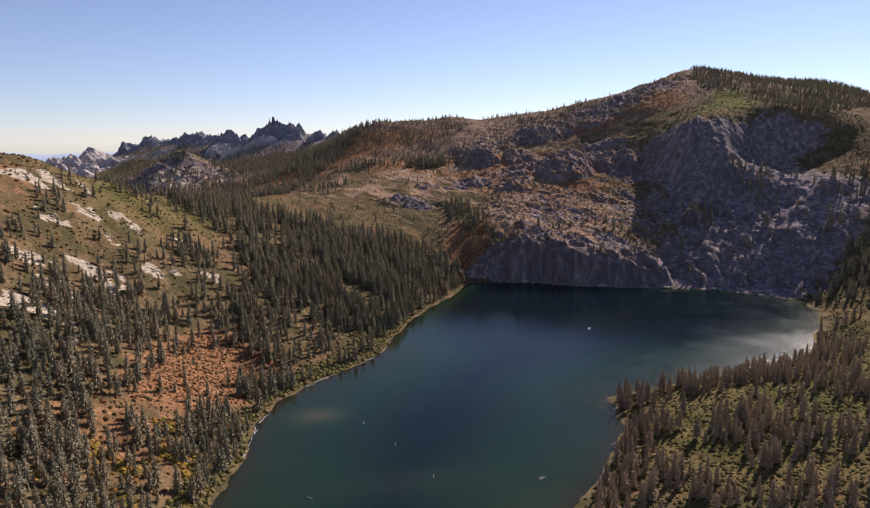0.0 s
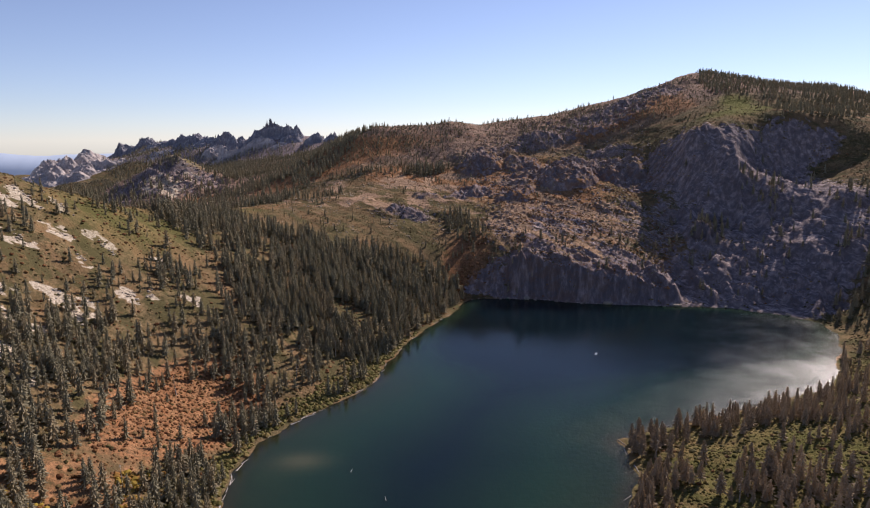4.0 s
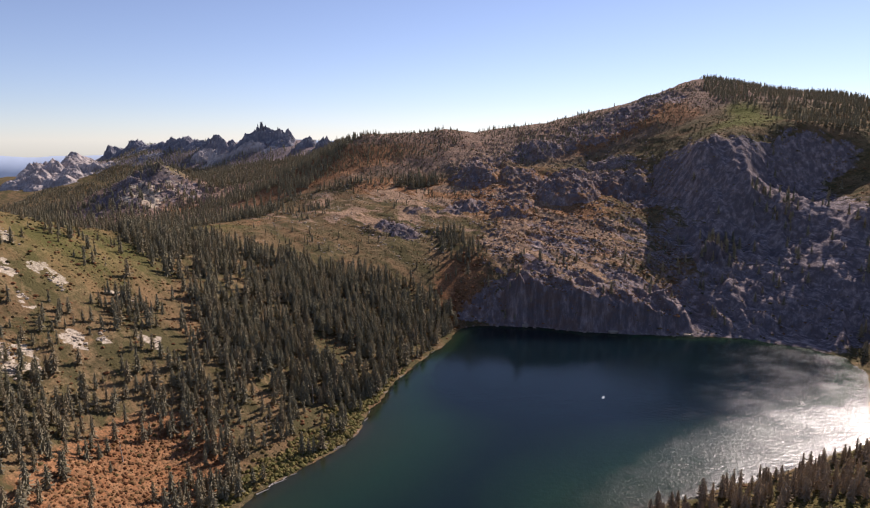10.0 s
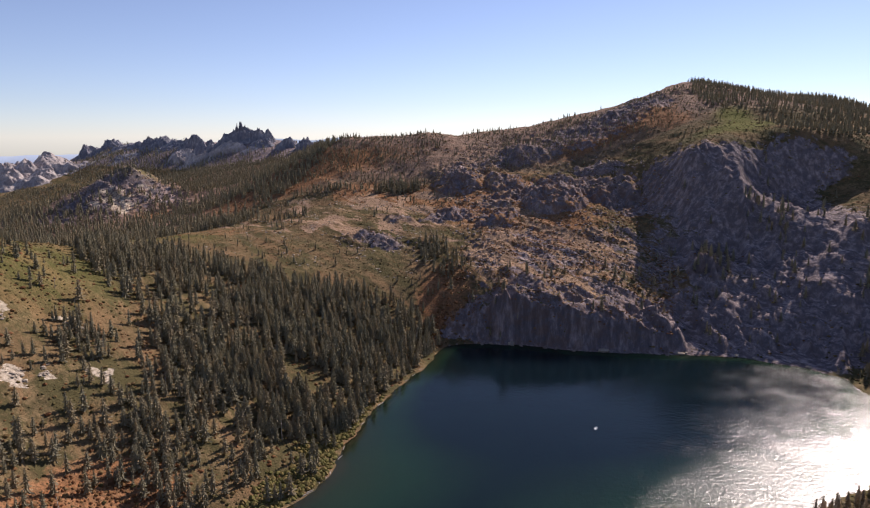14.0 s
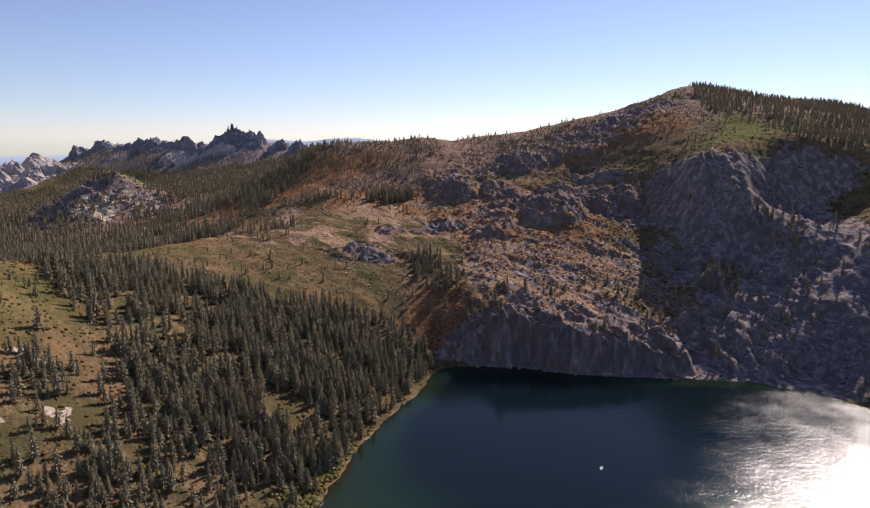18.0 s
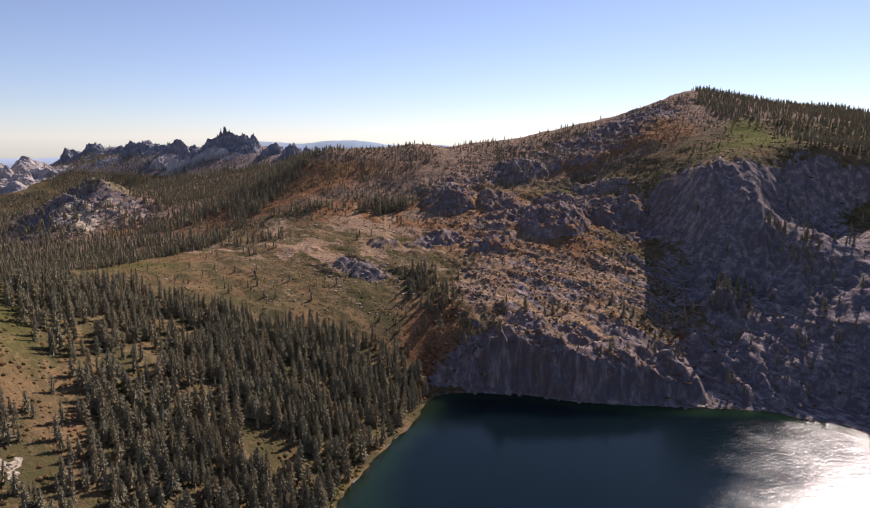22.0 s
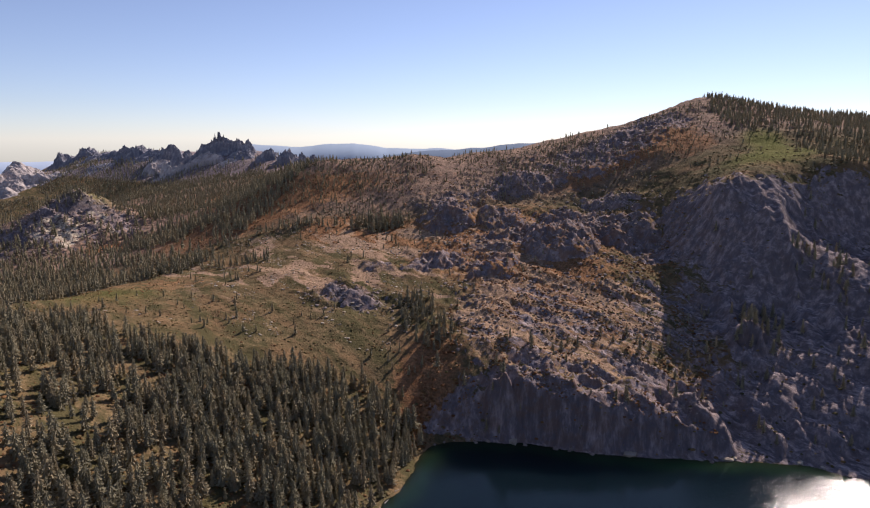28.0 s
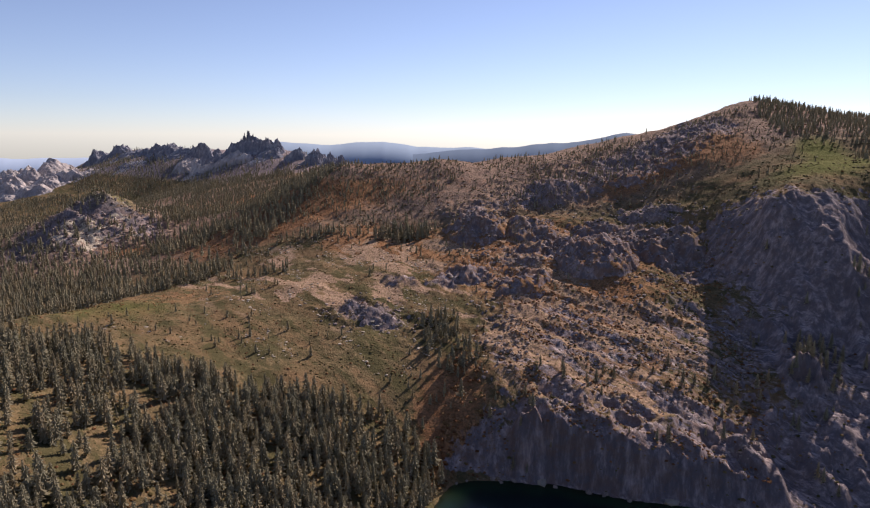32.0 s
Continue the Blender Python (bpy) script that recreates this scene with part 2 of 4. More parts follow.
YELLOW_SHRUB = leaf_material("yellow_shrub", (0.22, 0.15, 0.03), (0.40, 0.28, 0.05), (0.35, 0.17, 0.05))
PENINSULA_SHRUB = leaf_material("olive_shrub", (0.080, 0.075, 0.020), (0.150, 0.130, 0.038), (0.19, 0.14, 0.05))
WILLOW = leaf_material("willow_leaves", (0.115, 0.110, 0.034), (0.215, 0.188, 0.062), (0.25, 0.18, 0.07))
DOME_ROCK = rock_material("weathered_granite", (0.115, 0.092, 0.080), (0.25, 0.198, 0.168), (0.44, 0.355, 0.30), 0.5)
BARK = bark_material("grey_bark", (0.045, 0.036, 0.03), (0.13, 0.11, 0.09))
DEADWOOD = bark_material("bleached_wood", (0.20, 0.18, 0.16), (0.42, 0.39, 0.35))


# ---- the lie of the land ----
def lattice(x, y, seed):
    with np.errstate(over="ignore"):
        n = x.astype(np.uint32) * np.uint32(374761393) + y.astype(np.uint32) * np.uint32(668265263) + np.uint32(seed * 1446651 + 7)
        n = (n ^ (n >> np.uint32(13))) * np.uint32(1274126177)
        n = (n ^ (n >> np.uint32(15))) * np.uint32(2246822519)
    return ((n ^ (n >> np.uint32(16))) & np.uint32(0xFFFFFF)) / float(0xFFFFFF)


def value_noise(x, y, seed):
    ix, iy = np.floor(x).astype(np.int64), np.floor(y).astype(np.int64)
    u, v = x - ix, y - iy
    u, v = u * u * u * (u * (6 * u - 15) + 10), v * v * v * (v * (6 * v - 15) + 10)
    a, b = lattice(ix, iy, seed), lattice(ix + 1, iy, seed)
    c, d = lattice(ix, iy + 1, seed), lattice(ix + 1, iy + 1, seed)
    return (a + (b - a) * u) * (1 - v) + (c + (d - c) * u) * v


def fbm(x, y, size, octaves=4, seed=0, gain=0.5):
    """Noise of about -1 to 1, with features of that size in metres."""
    total, weight, amount = 0.0, 1.0, 0.0
    for k in range(octaves):
        c, s = math.cos(0.7 * k + 0.3), math.sin(0.7 * k + 0.3)
        total = total + weight * (2 * value_noise((c * x - s * y) / size + 17.3 * k, (s * x + c * y) / size - 9.1 * k, seed + k) - 1)
        amount += weight
        weight *= gain
        size /= 2.03
    return total / amount * 1.6


def ridged(x, y, size, octaves=4, seed=0):
    total, weight, amount = 0.0, 1.0, 0.0
    for k in range(octaves):
        c, s = math.cos(1.1 * k + 0.5), math.sin(1.1 * k + 0.5)
        n = 1 - np.abs(2 * value_noise((c * x - s * y) / size + 5.7 * k, (s * x + c * y) / size + 3.3 * k, seed + k) - 1)
        total = total + weight * n * n
        amount += weight
        weight *= 0.5
        size /= 2.1
    return total / amount


SHORE = ((-97, 250), (-97, 304), (-100, 345), (-97, 377), (-80, 407), (-55, 440), (-38, 470), (-33, 502), (-20, 555), (0, 604),
         (20, 646), (42, 702), (60, 709), (107, 703), (140, 690), (184, 677), (245, 668), (296, 661), (346, 627), (360, 604),
         (354, 572), (330, 524), (312, 505), (278, 453), (225, 425), (160, 402), (108, 378), (108, 340), (82, 289), (58, 250),
         (30, 190), (-30, 170), (-80, 200))

WEST_HILL = ((-317, 526, 146), (-420, 450, 186), (-560, 330, 200), (-290, 600, 122), (-262, 690, 98), (-206, 526, 74), (-193, 474, 62), (-169, 488, 53),
             (-234, 408, 75), (-165, 431, 34), (-131, 417, 9), (-166, 339, 36), (-130, 330, 14), (-235, 330, 78), (-300, 380, 118), (-330, 200, 110))
FOREST_SLOPE = ((-227, 638, 86), (-250, 775, 80), (-125, 598, 46), (-60, 728, 44), (-60, 560, 12), (-95, 520, 20), (-20, 690, 24), (-140, 700, 62))
BENCH = ((-236, 900, 82), (-300, 810, 84), (-108, 901, 87), (-33, 862, 76), (-140, 830, 74), (-40, 800, 62), (10, 760, 42), (-170, 965, 86), (30, 830, 66))
VALLEY = ((-330, 960, 56), (-412, 1244, 60), (-430, 1000, 48), (-420, 760, 62), (-560, 900, 40), (-700, 1100, 30), (-300, 1250, 92), (-518, 1362, 132), (-472, 1345, 114), (-565, 1335, 116), (-500, 1245, 74), (-600, 1240, 56), (-425, 1310, 82), (-520, 1450, 90), (-380, 1500, 78), (-480, 1900, 82), (-750, 1500, 30))
MIDDLE_HILL = ((-41, 1023, 112), (-9, 1050, 112), (-120, 1090, 128), (-200, 1130, 112), (79, 1090, 150), (60, 960, 102), (130, 900, 92), (190, 976, 122), (281, 979, 130), (190, 1060, 146), (280, 1056, 158))
RIDGE = ((-99, 1238, 190), (-160, 1400, 178), (40, 1245, 196), (178, 1234, 205), (300, 1250, 222), (416, 1256, 262), (512, 1298, 285), (620, 1340, 266), (760, 1450, 240), (937, 1590, 215), (-20, 1290, 188), (70, 1285, 190), (175, 1305, 199), (225, 1303, 207), (285, 1310, 220), (325, 1310, 231), (522, 1320, 286), (840, 1220, 219), (960, 1340, 215), (740, 1250, 252), (-230, 1700, 130), (60, 1500, 165), (400, 1600, 190), (800, 1900, 180))
ROCK_SLOPE = ((88, 753, 54), (62, 750, 44), (80, 728, 34), (117, 710, 43), (154, 707, 37), (190, 704, 31), (220, 700, 24), (245, 690, 10), (150, 760, 54), (205, 770, 56), (268, 803, 64), (258, 742, 34), (265, 850, 80), (240, 880, 96), (150, 830, 74), (303, 950, 120))
CLIFF = ((300, 690, 23), (330, 682, 26), (345, 697, 40), (374, 672, 34), (310, 760, 60), (326, 728, 42), (345, 745, 62), (366, 733, 66), (358, 790, 78), (404, 700, 66), (419, 698, 69), (397, 763, 83), (400, 790, 112), (393, 838, 142), (354, 908, 180), (316, 870, 98), (302, 915, 106), (334, 908, 140), (304, 820, 68), (469, 792, 112), (440, 850, 112), (478, 872, 124), (520, 868, 138), (494, 918, 194), (545, 912, 192), (538, 979, 198), (463, 977, 208), (400, 945, 194), (470, 1080, 234))
EAST_SLOPE = ((400, 640, 26), (455, 700, 80), (420, 560, 26), (520, 650, 72), (560, 800, 136), (640, 920, 188), (720, 1000, 205), (380, 480, 20), (480, 480, 44), (200, 346, 14), (300, 400, 24), (150, 340, 6), (150, 260, 12), (300, 300, 34), (450, 350, 60), (700, 500, 140), (300, 100, 50), (900, 1100, 196))
DISTANCE = ((-700, 2100, 60), (-420, 2200, 120), (-300, 2270, 140), (-420, 2420, 150), (-600, 2560, 178), (-860, 2790, 165), (-1035, 2990, 165), (-1150, 3090, 158), (-1460, 3390, 142), (-1660, 3590, 118), (-560, 2330, 100), (-760, 2560, 96), (-1565, 3030, 95), (-1600, 2860, 45), (-1430, 2980, 55), (-1500, 2700, -10), (-1100, 2300, -40), (-1700, 3300, -110), (-1500, 1500, -60), (-2600, 2500, -160), (-100, 2600, 80), (300, 2800, 40), (-3500, 4300, -120), (-500, 4300, -60), (1500, 3500, 40), (1500, 1200, 190), (1300, 300, 200), (-1200, 300, 150), (0, -600, 60), (2800, 4300, 60), (4500, 1000, 100), (-4500, 800, -150), (0, -4500, 60), (3500, -3000, 100), (-3500, -3000, 60))

knots = np.array([p for part_of in (WEST_HILL, FOREST_SLOPE, BENCH, VALLEY, MIDDLE_HILL, RIDGE, ROCK_SLOPE, CLIFF, EAST_SLOPE, DISTANCE) for p in part_of] + [(x, y, 0) for x, y in SHORE], float)


def kernel(dx, dy):
    return np.sqrt(dx * dx + dy * dy + 12.0**2)


span = kernel(knots[:, None, 0] - knots[None, :, 0], knots[:, None, 1] - knots[None, :, 1])
weights = np.linalg.solve(np.block([[span - 4.0 * np.eye(len(knots)), np.ones((len(knots), 1))], [np.ones((1, len(knots))), np.zeros((1, 1))]]), np.r_[knots[:, 2], 0.0])


def smoothstep(a, b, v):
    u = np.clip((v - a) / (b - a), 0, 1)
    return u * u * (3 - 2 * u)


def blob(x, y, cx, cy, rx, ry=None, turn=0.0, power=2.0):
    """1 in the middle of an oval patch of land, fading to 0 round its rim."""
    c, s = math.cos(radians(turn)), math.sin(radians(turn))
    u, v = (c * (x - cx) + s * (y - cy)) / rx, (-s * (x - cx) + c * (y - cy)) / (ry or rx)
    return np.exp(-((u * u + v * v) ** (power / 2)))


def inside(x, y, corners):
    within = np.zeros(np.shape(x), bool)
    for (ax, ay), (bx, by) in zip(corners, corners[1:] + corners[:1]):
        cross = (ay > y) != (by > y)
        within ^= cross & (x < (bx - ax) * (y - ay) / (by - ay + 1e-12) + ax)
    return within


def from_shore(x, y):
    """Metres from the lake's edge: over 0 on land, under 0 on the water."""
    best = np.full(np.shape(x), 1e9)
    for (ax, ay), (bx, by) in zip(SHORE, SHORE[1:] + SHORE[:1]):
        dx, dy = bx - ax, by - ay
        k = np.clip(((x - ax) * dx + (y - ay) * dy) / (dx * dx + dy * dy), 0, 1)
        best = np.minimum(best, np.hypot(x - ax - k * dx, y - ay - k * dy))
    return np.where(inside(x, y, SHORE), -best, best) + 2.2 * fbm(x, y, 14, 3, 5)


# granite domes of the middle hill and the ridge: middle, half-lengths, turn, rise
DOMES = ((193, 944, 41, 42, 0, 18), (276, 960, 30, 30, 0, 13), (280, 1030, 46, 16, -35, 7), (142, 1028, 29, 32, 0, 14), (78, 1044, 37, 38, 0, 15), (178, 1116, 38, 28, 0, 10),
         (-36, 852, 38, 16, -12, 6), (335, 1168, 42, 56, 0, 6), (285, 1118, 32, 26, 0, 4), (120, 905, 30, 22, 20, 8), (210, 1010, 26, 18, 0, 8), (60, 935, 32, 18, 15, 8), (-5, 925, 22, 14, 0, 6))


def rockiness(x, y):
    r = 0.78 * blob(x, y, 165, 800, 125, 95, 0, 4) + 0.95 * blob(x, y, 395, 800, 135, 150, 20, 4) + 0.9 * blob(x, y, 210, 695, 160, 45, -4, 4)
    r = r + 0.9 * blob(x, y, -520, 1290, 140, 135, 0, 3) + 0.95 * blob(x, y, -25, 858, 52, 32, -20, 3) + 0.8 * blob(x, y, -75, 908, 24, 12) + 0.75 * blob(x, y, 45, 930, 42, 22, 10, 3) + 0.8 * blob(x, y, 235, 985, 95, 38, 0, 3)
    r = r + 0.75 * blob(x, y, 79, 1085, 60, 34) + 0.7 * blob(x, y, 385, 1225, 110, 60, 30) + 0.5 * blob(x, y, 250, 1130, 160, 50, 10) + 0.6 * blob(x, y, 420, 690, 70, 60) + 0.9 * blob(x, y, 345, 655, 55, 45, -30, 4)
    r = r + 0.55 * blob(x, y, 200, 950, 150, 95, 0, 4) * smoothstep(-0.35, 0.35, fbm(x, y, 42, 3, 23)) + 0.3 * blob(x, y, 300, 1180, 170, 60, 18, 4)
    for cx, cy, rx, ry, turn, _ in DOMES:
        r = np.maximum(r, 0.85 * blob(x, y, cx, cy, rx * 1.05, ry * 1.05, turn, 5))
    return np.clip(r + 0.25 * fbm(x, y, 60, 3, 21) * (r > 0.08), 0, 1)


def dome(x, y, cx, cy, rx, ry, turn):
    """A steep-sided hump, 1 high in the middle."""
    c, s = math.cos(radians(turn)), math.sin(radians(turn))
    x, y = x + 5 * fbm(x, y, 20, 3, 55), y + 5 * fbm(x, y, 20, 3, 56)
    u, v = (c * (x - cx) + s * (y - cy)) / rx, (-s * (x - cx) + c * (y - cy)) / ry
    return np.clip(1 - u * u - v * v, 0, 1) ** 0.6


def height(x, y):
    x, y = np.asarray(x, float), np.asarray(y, float)
    h = np.full(x.shape, weights[-1])
    for (kx, ky, _), w in zip(knots, weights[:-1]):
        h = h + w * kernel(x - kx, y - ky)
    joints = 0.55 + 0.7 * ridged(x, y, 30, 3, 53)
    for cx, cy, rx, ry, turn, rise in DOMES:
        h = h + rise * dome(x, y, cx, cy, rx, ry, turn) * joints
    h = h + 26 * blob(x, y, 309, 757, 12, 19, 25, 3) * (ridged(x, y, 13, 3, 37) - 0.25) + 4 * blob(x, y, -33, 858, 24, 12, -20, 3) + 10 * blob(x, y, -520, 1370, 50, 40, 0, 3) + 12 * blob(x, y, 465, 745, 30, 14, 20, 3)
    rocky = rockiness(x, y)
    near = smoothstep(2600, 1500, np.hypot(x, y - 600))
    rough = rocky * near * (1 - 0.6 * blob(x, y, 400, 800, 120, 140, 20, 4) - 0.6 * blob(x, y, 165, 795, 120, 85, 0, 5) + 0.6 * blob(x, y, -520, 1320, 110, 100, 0, 4))
    h = h + rough * (11 * (ridged(x, y, 46, 4, 31) - 0.5) + 8 * (ridged(x, y, 17, 3, 41) - 0.5) + 4.0 * (ridged(x * 1.5, y * 0.7, 7.5, 2, 45) - 0.5))
    h = h + 13 * blob(x, y, 300, 1175, 170, 62, 18, 4) * (ridged(x, y * 0.6, 75, 3, 47) - 0.55)
    h = h + 17 * blob(x, y, 380, 805, 85, 110, 15, 5) * (ridged(x * 0.95 - 0.3 * y, y * 0.42, 52, 3, 49) - 0.5) * smoothstep(15, 60, h)
    across, down = 0.96 * x - 0.28 * y, 0.28 * x + 0.96 * y
    h = h + 9 * blob(x, y, 385, 815, 100, 120, 15, 5) * (ridged(across, down * 0.3, 21, 3, 50) - 0.5) * smoothstep(12, 40, h)
    strike, dip = 0.72 * (x + y), 0.72 * (x - y)
    h = h + 2.2 * blob(x, y, 165, 790, 125, 85, 0, 5) * (ridged(strike, dip * 0.2, 12, 3, 51) - 0.5) + 2.0 * blob(x, y, 150, 980, 190, 120, 0, 4) * (ridged(strike, dip * 0.3, 9, 2, 52) - 0.5)
    h = h + 1.3 * fbm(x, y, 22, 4, 11) * near + 5 * fbm(x, y, 120, 3, 3) * smoothstep(20, 160, h)
    far = smoothstep(1500, 2600, np.hypot(x, y - 300))
    h = h + far * 24 * fbm(x, y, 320, 4, 71)
    d = from_shore(x, y)
    sheer = np.maximum(blob(x, y, 215, 690, 185, 60, -6, 6), blob(x, y, 348, 655, 62, 48, -30, 6))
    lip = np.interp(x, (60, 80, 117, 154, 190, 217, 250, 275), (10, 34, 45, 38, 32, 26, 10, 4))
    wall = (lip + 4 * fbm(x, y, 14, 3, 25) + 7 * (ridged(x + 0.5 * y, y, 19, 3, 26) - 0.5)) * smoothstep(0, 11 + 3 * fbm(x, y, 9, 2, 27), d) + 0.30 * np.maximum(d - 12, 0) + 2.5 * (ridged(x, y * 0.4, 9, 3, 29) - 0.5) * smoothstep(0, 6, d)
    face = smoothstep(80, 106, x) * smoothstep(280, 262, x) * smoothstep(66, 40, d) * (y > 640)
    h = h + (wall - h) * face
    h = h + 13 * blob(x, y, 95, 714, 5, 15, 48, 4) + 12 * blob(x, y, 246, 694, 8, 20, 35, 4)
    bank = np.maximum(np.where(d < 60, h * smoothstep(-4 + 3 * sheer, 26 - 20 * sheer, d), h), 0.25 + (0.07 + 0.25 * sheer) * np.clip(d, 0, 40))
    return np.where(d > 0, np.where(d < 60, bank, h), np.maximum(-9.0, 0.22 * d))


def mesh_of(name, points, faces, material_used, smooth=False, floats=None):
    """One mesh from arrays; faces all of one size."""
    data = bpy.data.meshes.new(name)
    faces = np.asarray(faces, np.int32)
    size = faces.shape[1]
    data.vertices.add(len(points))
    data.vertices.foreach_set("co", np.asarray(points, np.float32).ravel())
    data.loops.add(faces.size)
    data.loops.foreach_set("vertex_index", faces.ravel())
    data.polygons.add(len(faces))
    data.polygons.foreach_set("loop_start", np.arange(0, faces.size, size, dtype=np.int32))
    data.polygons.foreach_set("use_smooth", np.full(len(faces), smooth))
    for key, values in (floats or {}).items():
        data.attributes.new(key, "FLOAT", "POINT").data.foreach_set("value", np.asarray(values, np.float32))
    data.materials.append(material_used)
    data.update(calc_edges=True)
    data.validate()
    return data


def axis(stretches, least, most, growth):
    """Grid lines, close together in the stretches given and ever wider apart beyond them."""
    middle = [v for (a, step), (b, _) in zip(stretches, stretches[1:]) for v in np.arange(a, b, step)]
    low, high = [], []
    at, by = middle[0], stretches[0][1]
    while at > least:
        by *= growth
        at -= by
        low.append(at)
    at, by = middle[-1], stretches[-2][1]
    while at < most:
        by *= growth
        at += by
        high.append(at)
    return np.array(low[::-1] + middle + high)


gx = axis(((-440, 3.0), (40, 1.75), (450, 2.8), (600, 0)), -4850, 4850, 1.05)
gy = axis(((250, 3.0), (690, 1.75), (985, 2.4), (1320, 0)), -4850, 4850, 1.045)
mx, my = np.meshgrid(gx, gy)
mz = height(mx, my)


def grid_faces(rows, columns):
    n = np.arange(rows * columns).reshape(rows, columns)
    return np.stack([n[:-1, :-1], n[:-1, 1:], n[1:, 1:], n[1:, :-1]], -1).reshape(-1, 4)


def rusty(x, y):
    r = 1.0 * blob(x, y, -138, 392, 34, 66, -14, 4) + 0.75 * blob(x, y, -41, 1030, 60, 40) + 0.45 * blob(x, y, -130, 1130, 110, 60, 20) + 0.6 * blob(x, y, 395, 1085, 55, 55) + 0.8 * blob(x, y, -405, 1236, 60, 26)
    r = r + 0.7 * blob(x, y, 330, 1130, 110, 34, 25) + 0.5 * blob(x, y, 165, 780, 130, 105, 0, 4) + 0.6 * blob(x, y, 100, 1000, 170, 110) + 0.6 * blob(x, y, 35, 745, 30, 50) + 0.6 * blob(x, y, -350, 470, 90, 60)
    r = r + 0.6 * blob(x, y, -150, 280, 60, 60) + 0.34 * blob(x, y, -230, 890, 110, 50) + 0.22 * blob(x, y, 0, 1180, 220, 60) + 0.16 * blob(x, y, -120, 880, 160, 90) + 0.35 * blob(x, y, -215, 440, 70, 60)
    r = r + 0.16 * smoothstep(1040, 1140, y) * smoothstep(2000, 1500, y) + 0.4 * blob(x, y, -250, 1200, 130, 260, 8, 4) + 0.35 * blob(x, y, 190, 930, 150, 90, 0, 4) + 0.34 * blob(x, y, -95, 610, 150, 150, 0, 4) + 0.5 * blob(x, y, -300, 1660, 90, 130, 0, 4) + 0.45 * smoothstep(1350, 1600, y) * smoothstep(2500, 2200, y)
    return np.clip(r, 0, 1)


# glades and bare patches: middle, half-lengths, turn
GLADES = ((-207, 612, 12, 7, 0), (-182, 597, 8, 5, 0), (-11, 718, 8, 10, 0), (-62, 592, 13, 7, 20), (-72, 572, 10, 5, 20), (-112, 616, 10, 6, 0), (-155, 636, 22, 7, -10), (-190, 543, 14, 8, 0), (-131, 492, 9, 8, 0), (-85, 533, 8, 5, 0), (-170, 605, 16, 12, 0), (-21, 764, 8, 14, 0), (-248, 940, 34, 9, 20), (-401, 1232, 26, 9, 0))


def bare(x, y):
    r = 0.6 * blob(x, y, -102, 905, 9, 36, -20) + 0.4 * blob(x, y, -60, 950, 90, 60) + 0.8 * blob(x, y, 318, 512, 11, 6) + 0.55 * blob(x, y, -43, 1030, 16, 26) + 0.5 * blob(x, y, 34, 1030, 14, 22)
    r = r + 0.45 * blob(x, y, -96, 1098, 40, 16) + 0.5 * blob(x, y, -192, 1116, 40, 18) + 0.5 * blob(x, y, 134, 353, 7, 2) + 0.5 * blob(x, y, 197, 326, 9, 4) + 0.5 * blob(x, y, 360, 529, 50, 2.5, 20)
    r = r + 0.85 * blob(x, y, -20, 945, 240, 140, 0, 4) * np.clip(0.08 + 1.7 * fbm(0.72 * (x + y), 0.25 * (x - y), 15, 4, 97, 0.7), 0, 1)
    for cx, cy, rx, ry, turn in GLADES:
        r = r + 0.36 * blob(x, y, cx, cy, rx, ry, turn, 3)
    return np.clip(r, 0, 1)


# pale talus on the west hill: middle, half-lengths, turn
TALUS = ((-304, 486, 15, 6, 40), (-292, 508, 14, 5, -30), (-276, 524, 11, 4, -35), (-238, 507, 9, 4, -30), (-206, 528, 10, 4, 10), (-202, 465, 6, 4, 0), (-194, 476, 3, 7, 20), (-224, 430, 13, 6, 30), (-213, 420, 5, 9, 10),
         (-229, 383, 9, 5, 20), (-216, 352, 7, 4, 0), (-230, 346, 8, 4, 20), (-171, 495, 3, 3, 0), (-239, 474, 6, 4, 0), (-198, 337, 5, 4, 0), (-259, 489, 7, 4, 30), (-250, 400, 10, 6, 20), (-268, 455, 7, 5, 0))


def pale(x, y):
    x, y = x + 8 * fbm(x, y, 14, 4, 78, 0.6), y + 8 * fbm(x, y, 14, 4, 79, 0.6)
    r = np.zeros(np.shape(x))
    for cx, cy, rx, ry, turn in TALUS:
        r = np.maximum(r, blob(x, y, cx, cy, rx * 1.15, ry * 1.4, turn, 3))
    r = np.maximum(r, 0.65 * blob(x, y, -505, 1290, 95, 75, 0, 4) * smoothstep(-0.1, 0.5, fbm(x, y, 26, 3, 73)))
    return np.clip(1.25 * r * (0.6 + 0.9 * fbm(x, y, 8, 3, 77, 0.65)) + 0.25 * r, 0, 1)


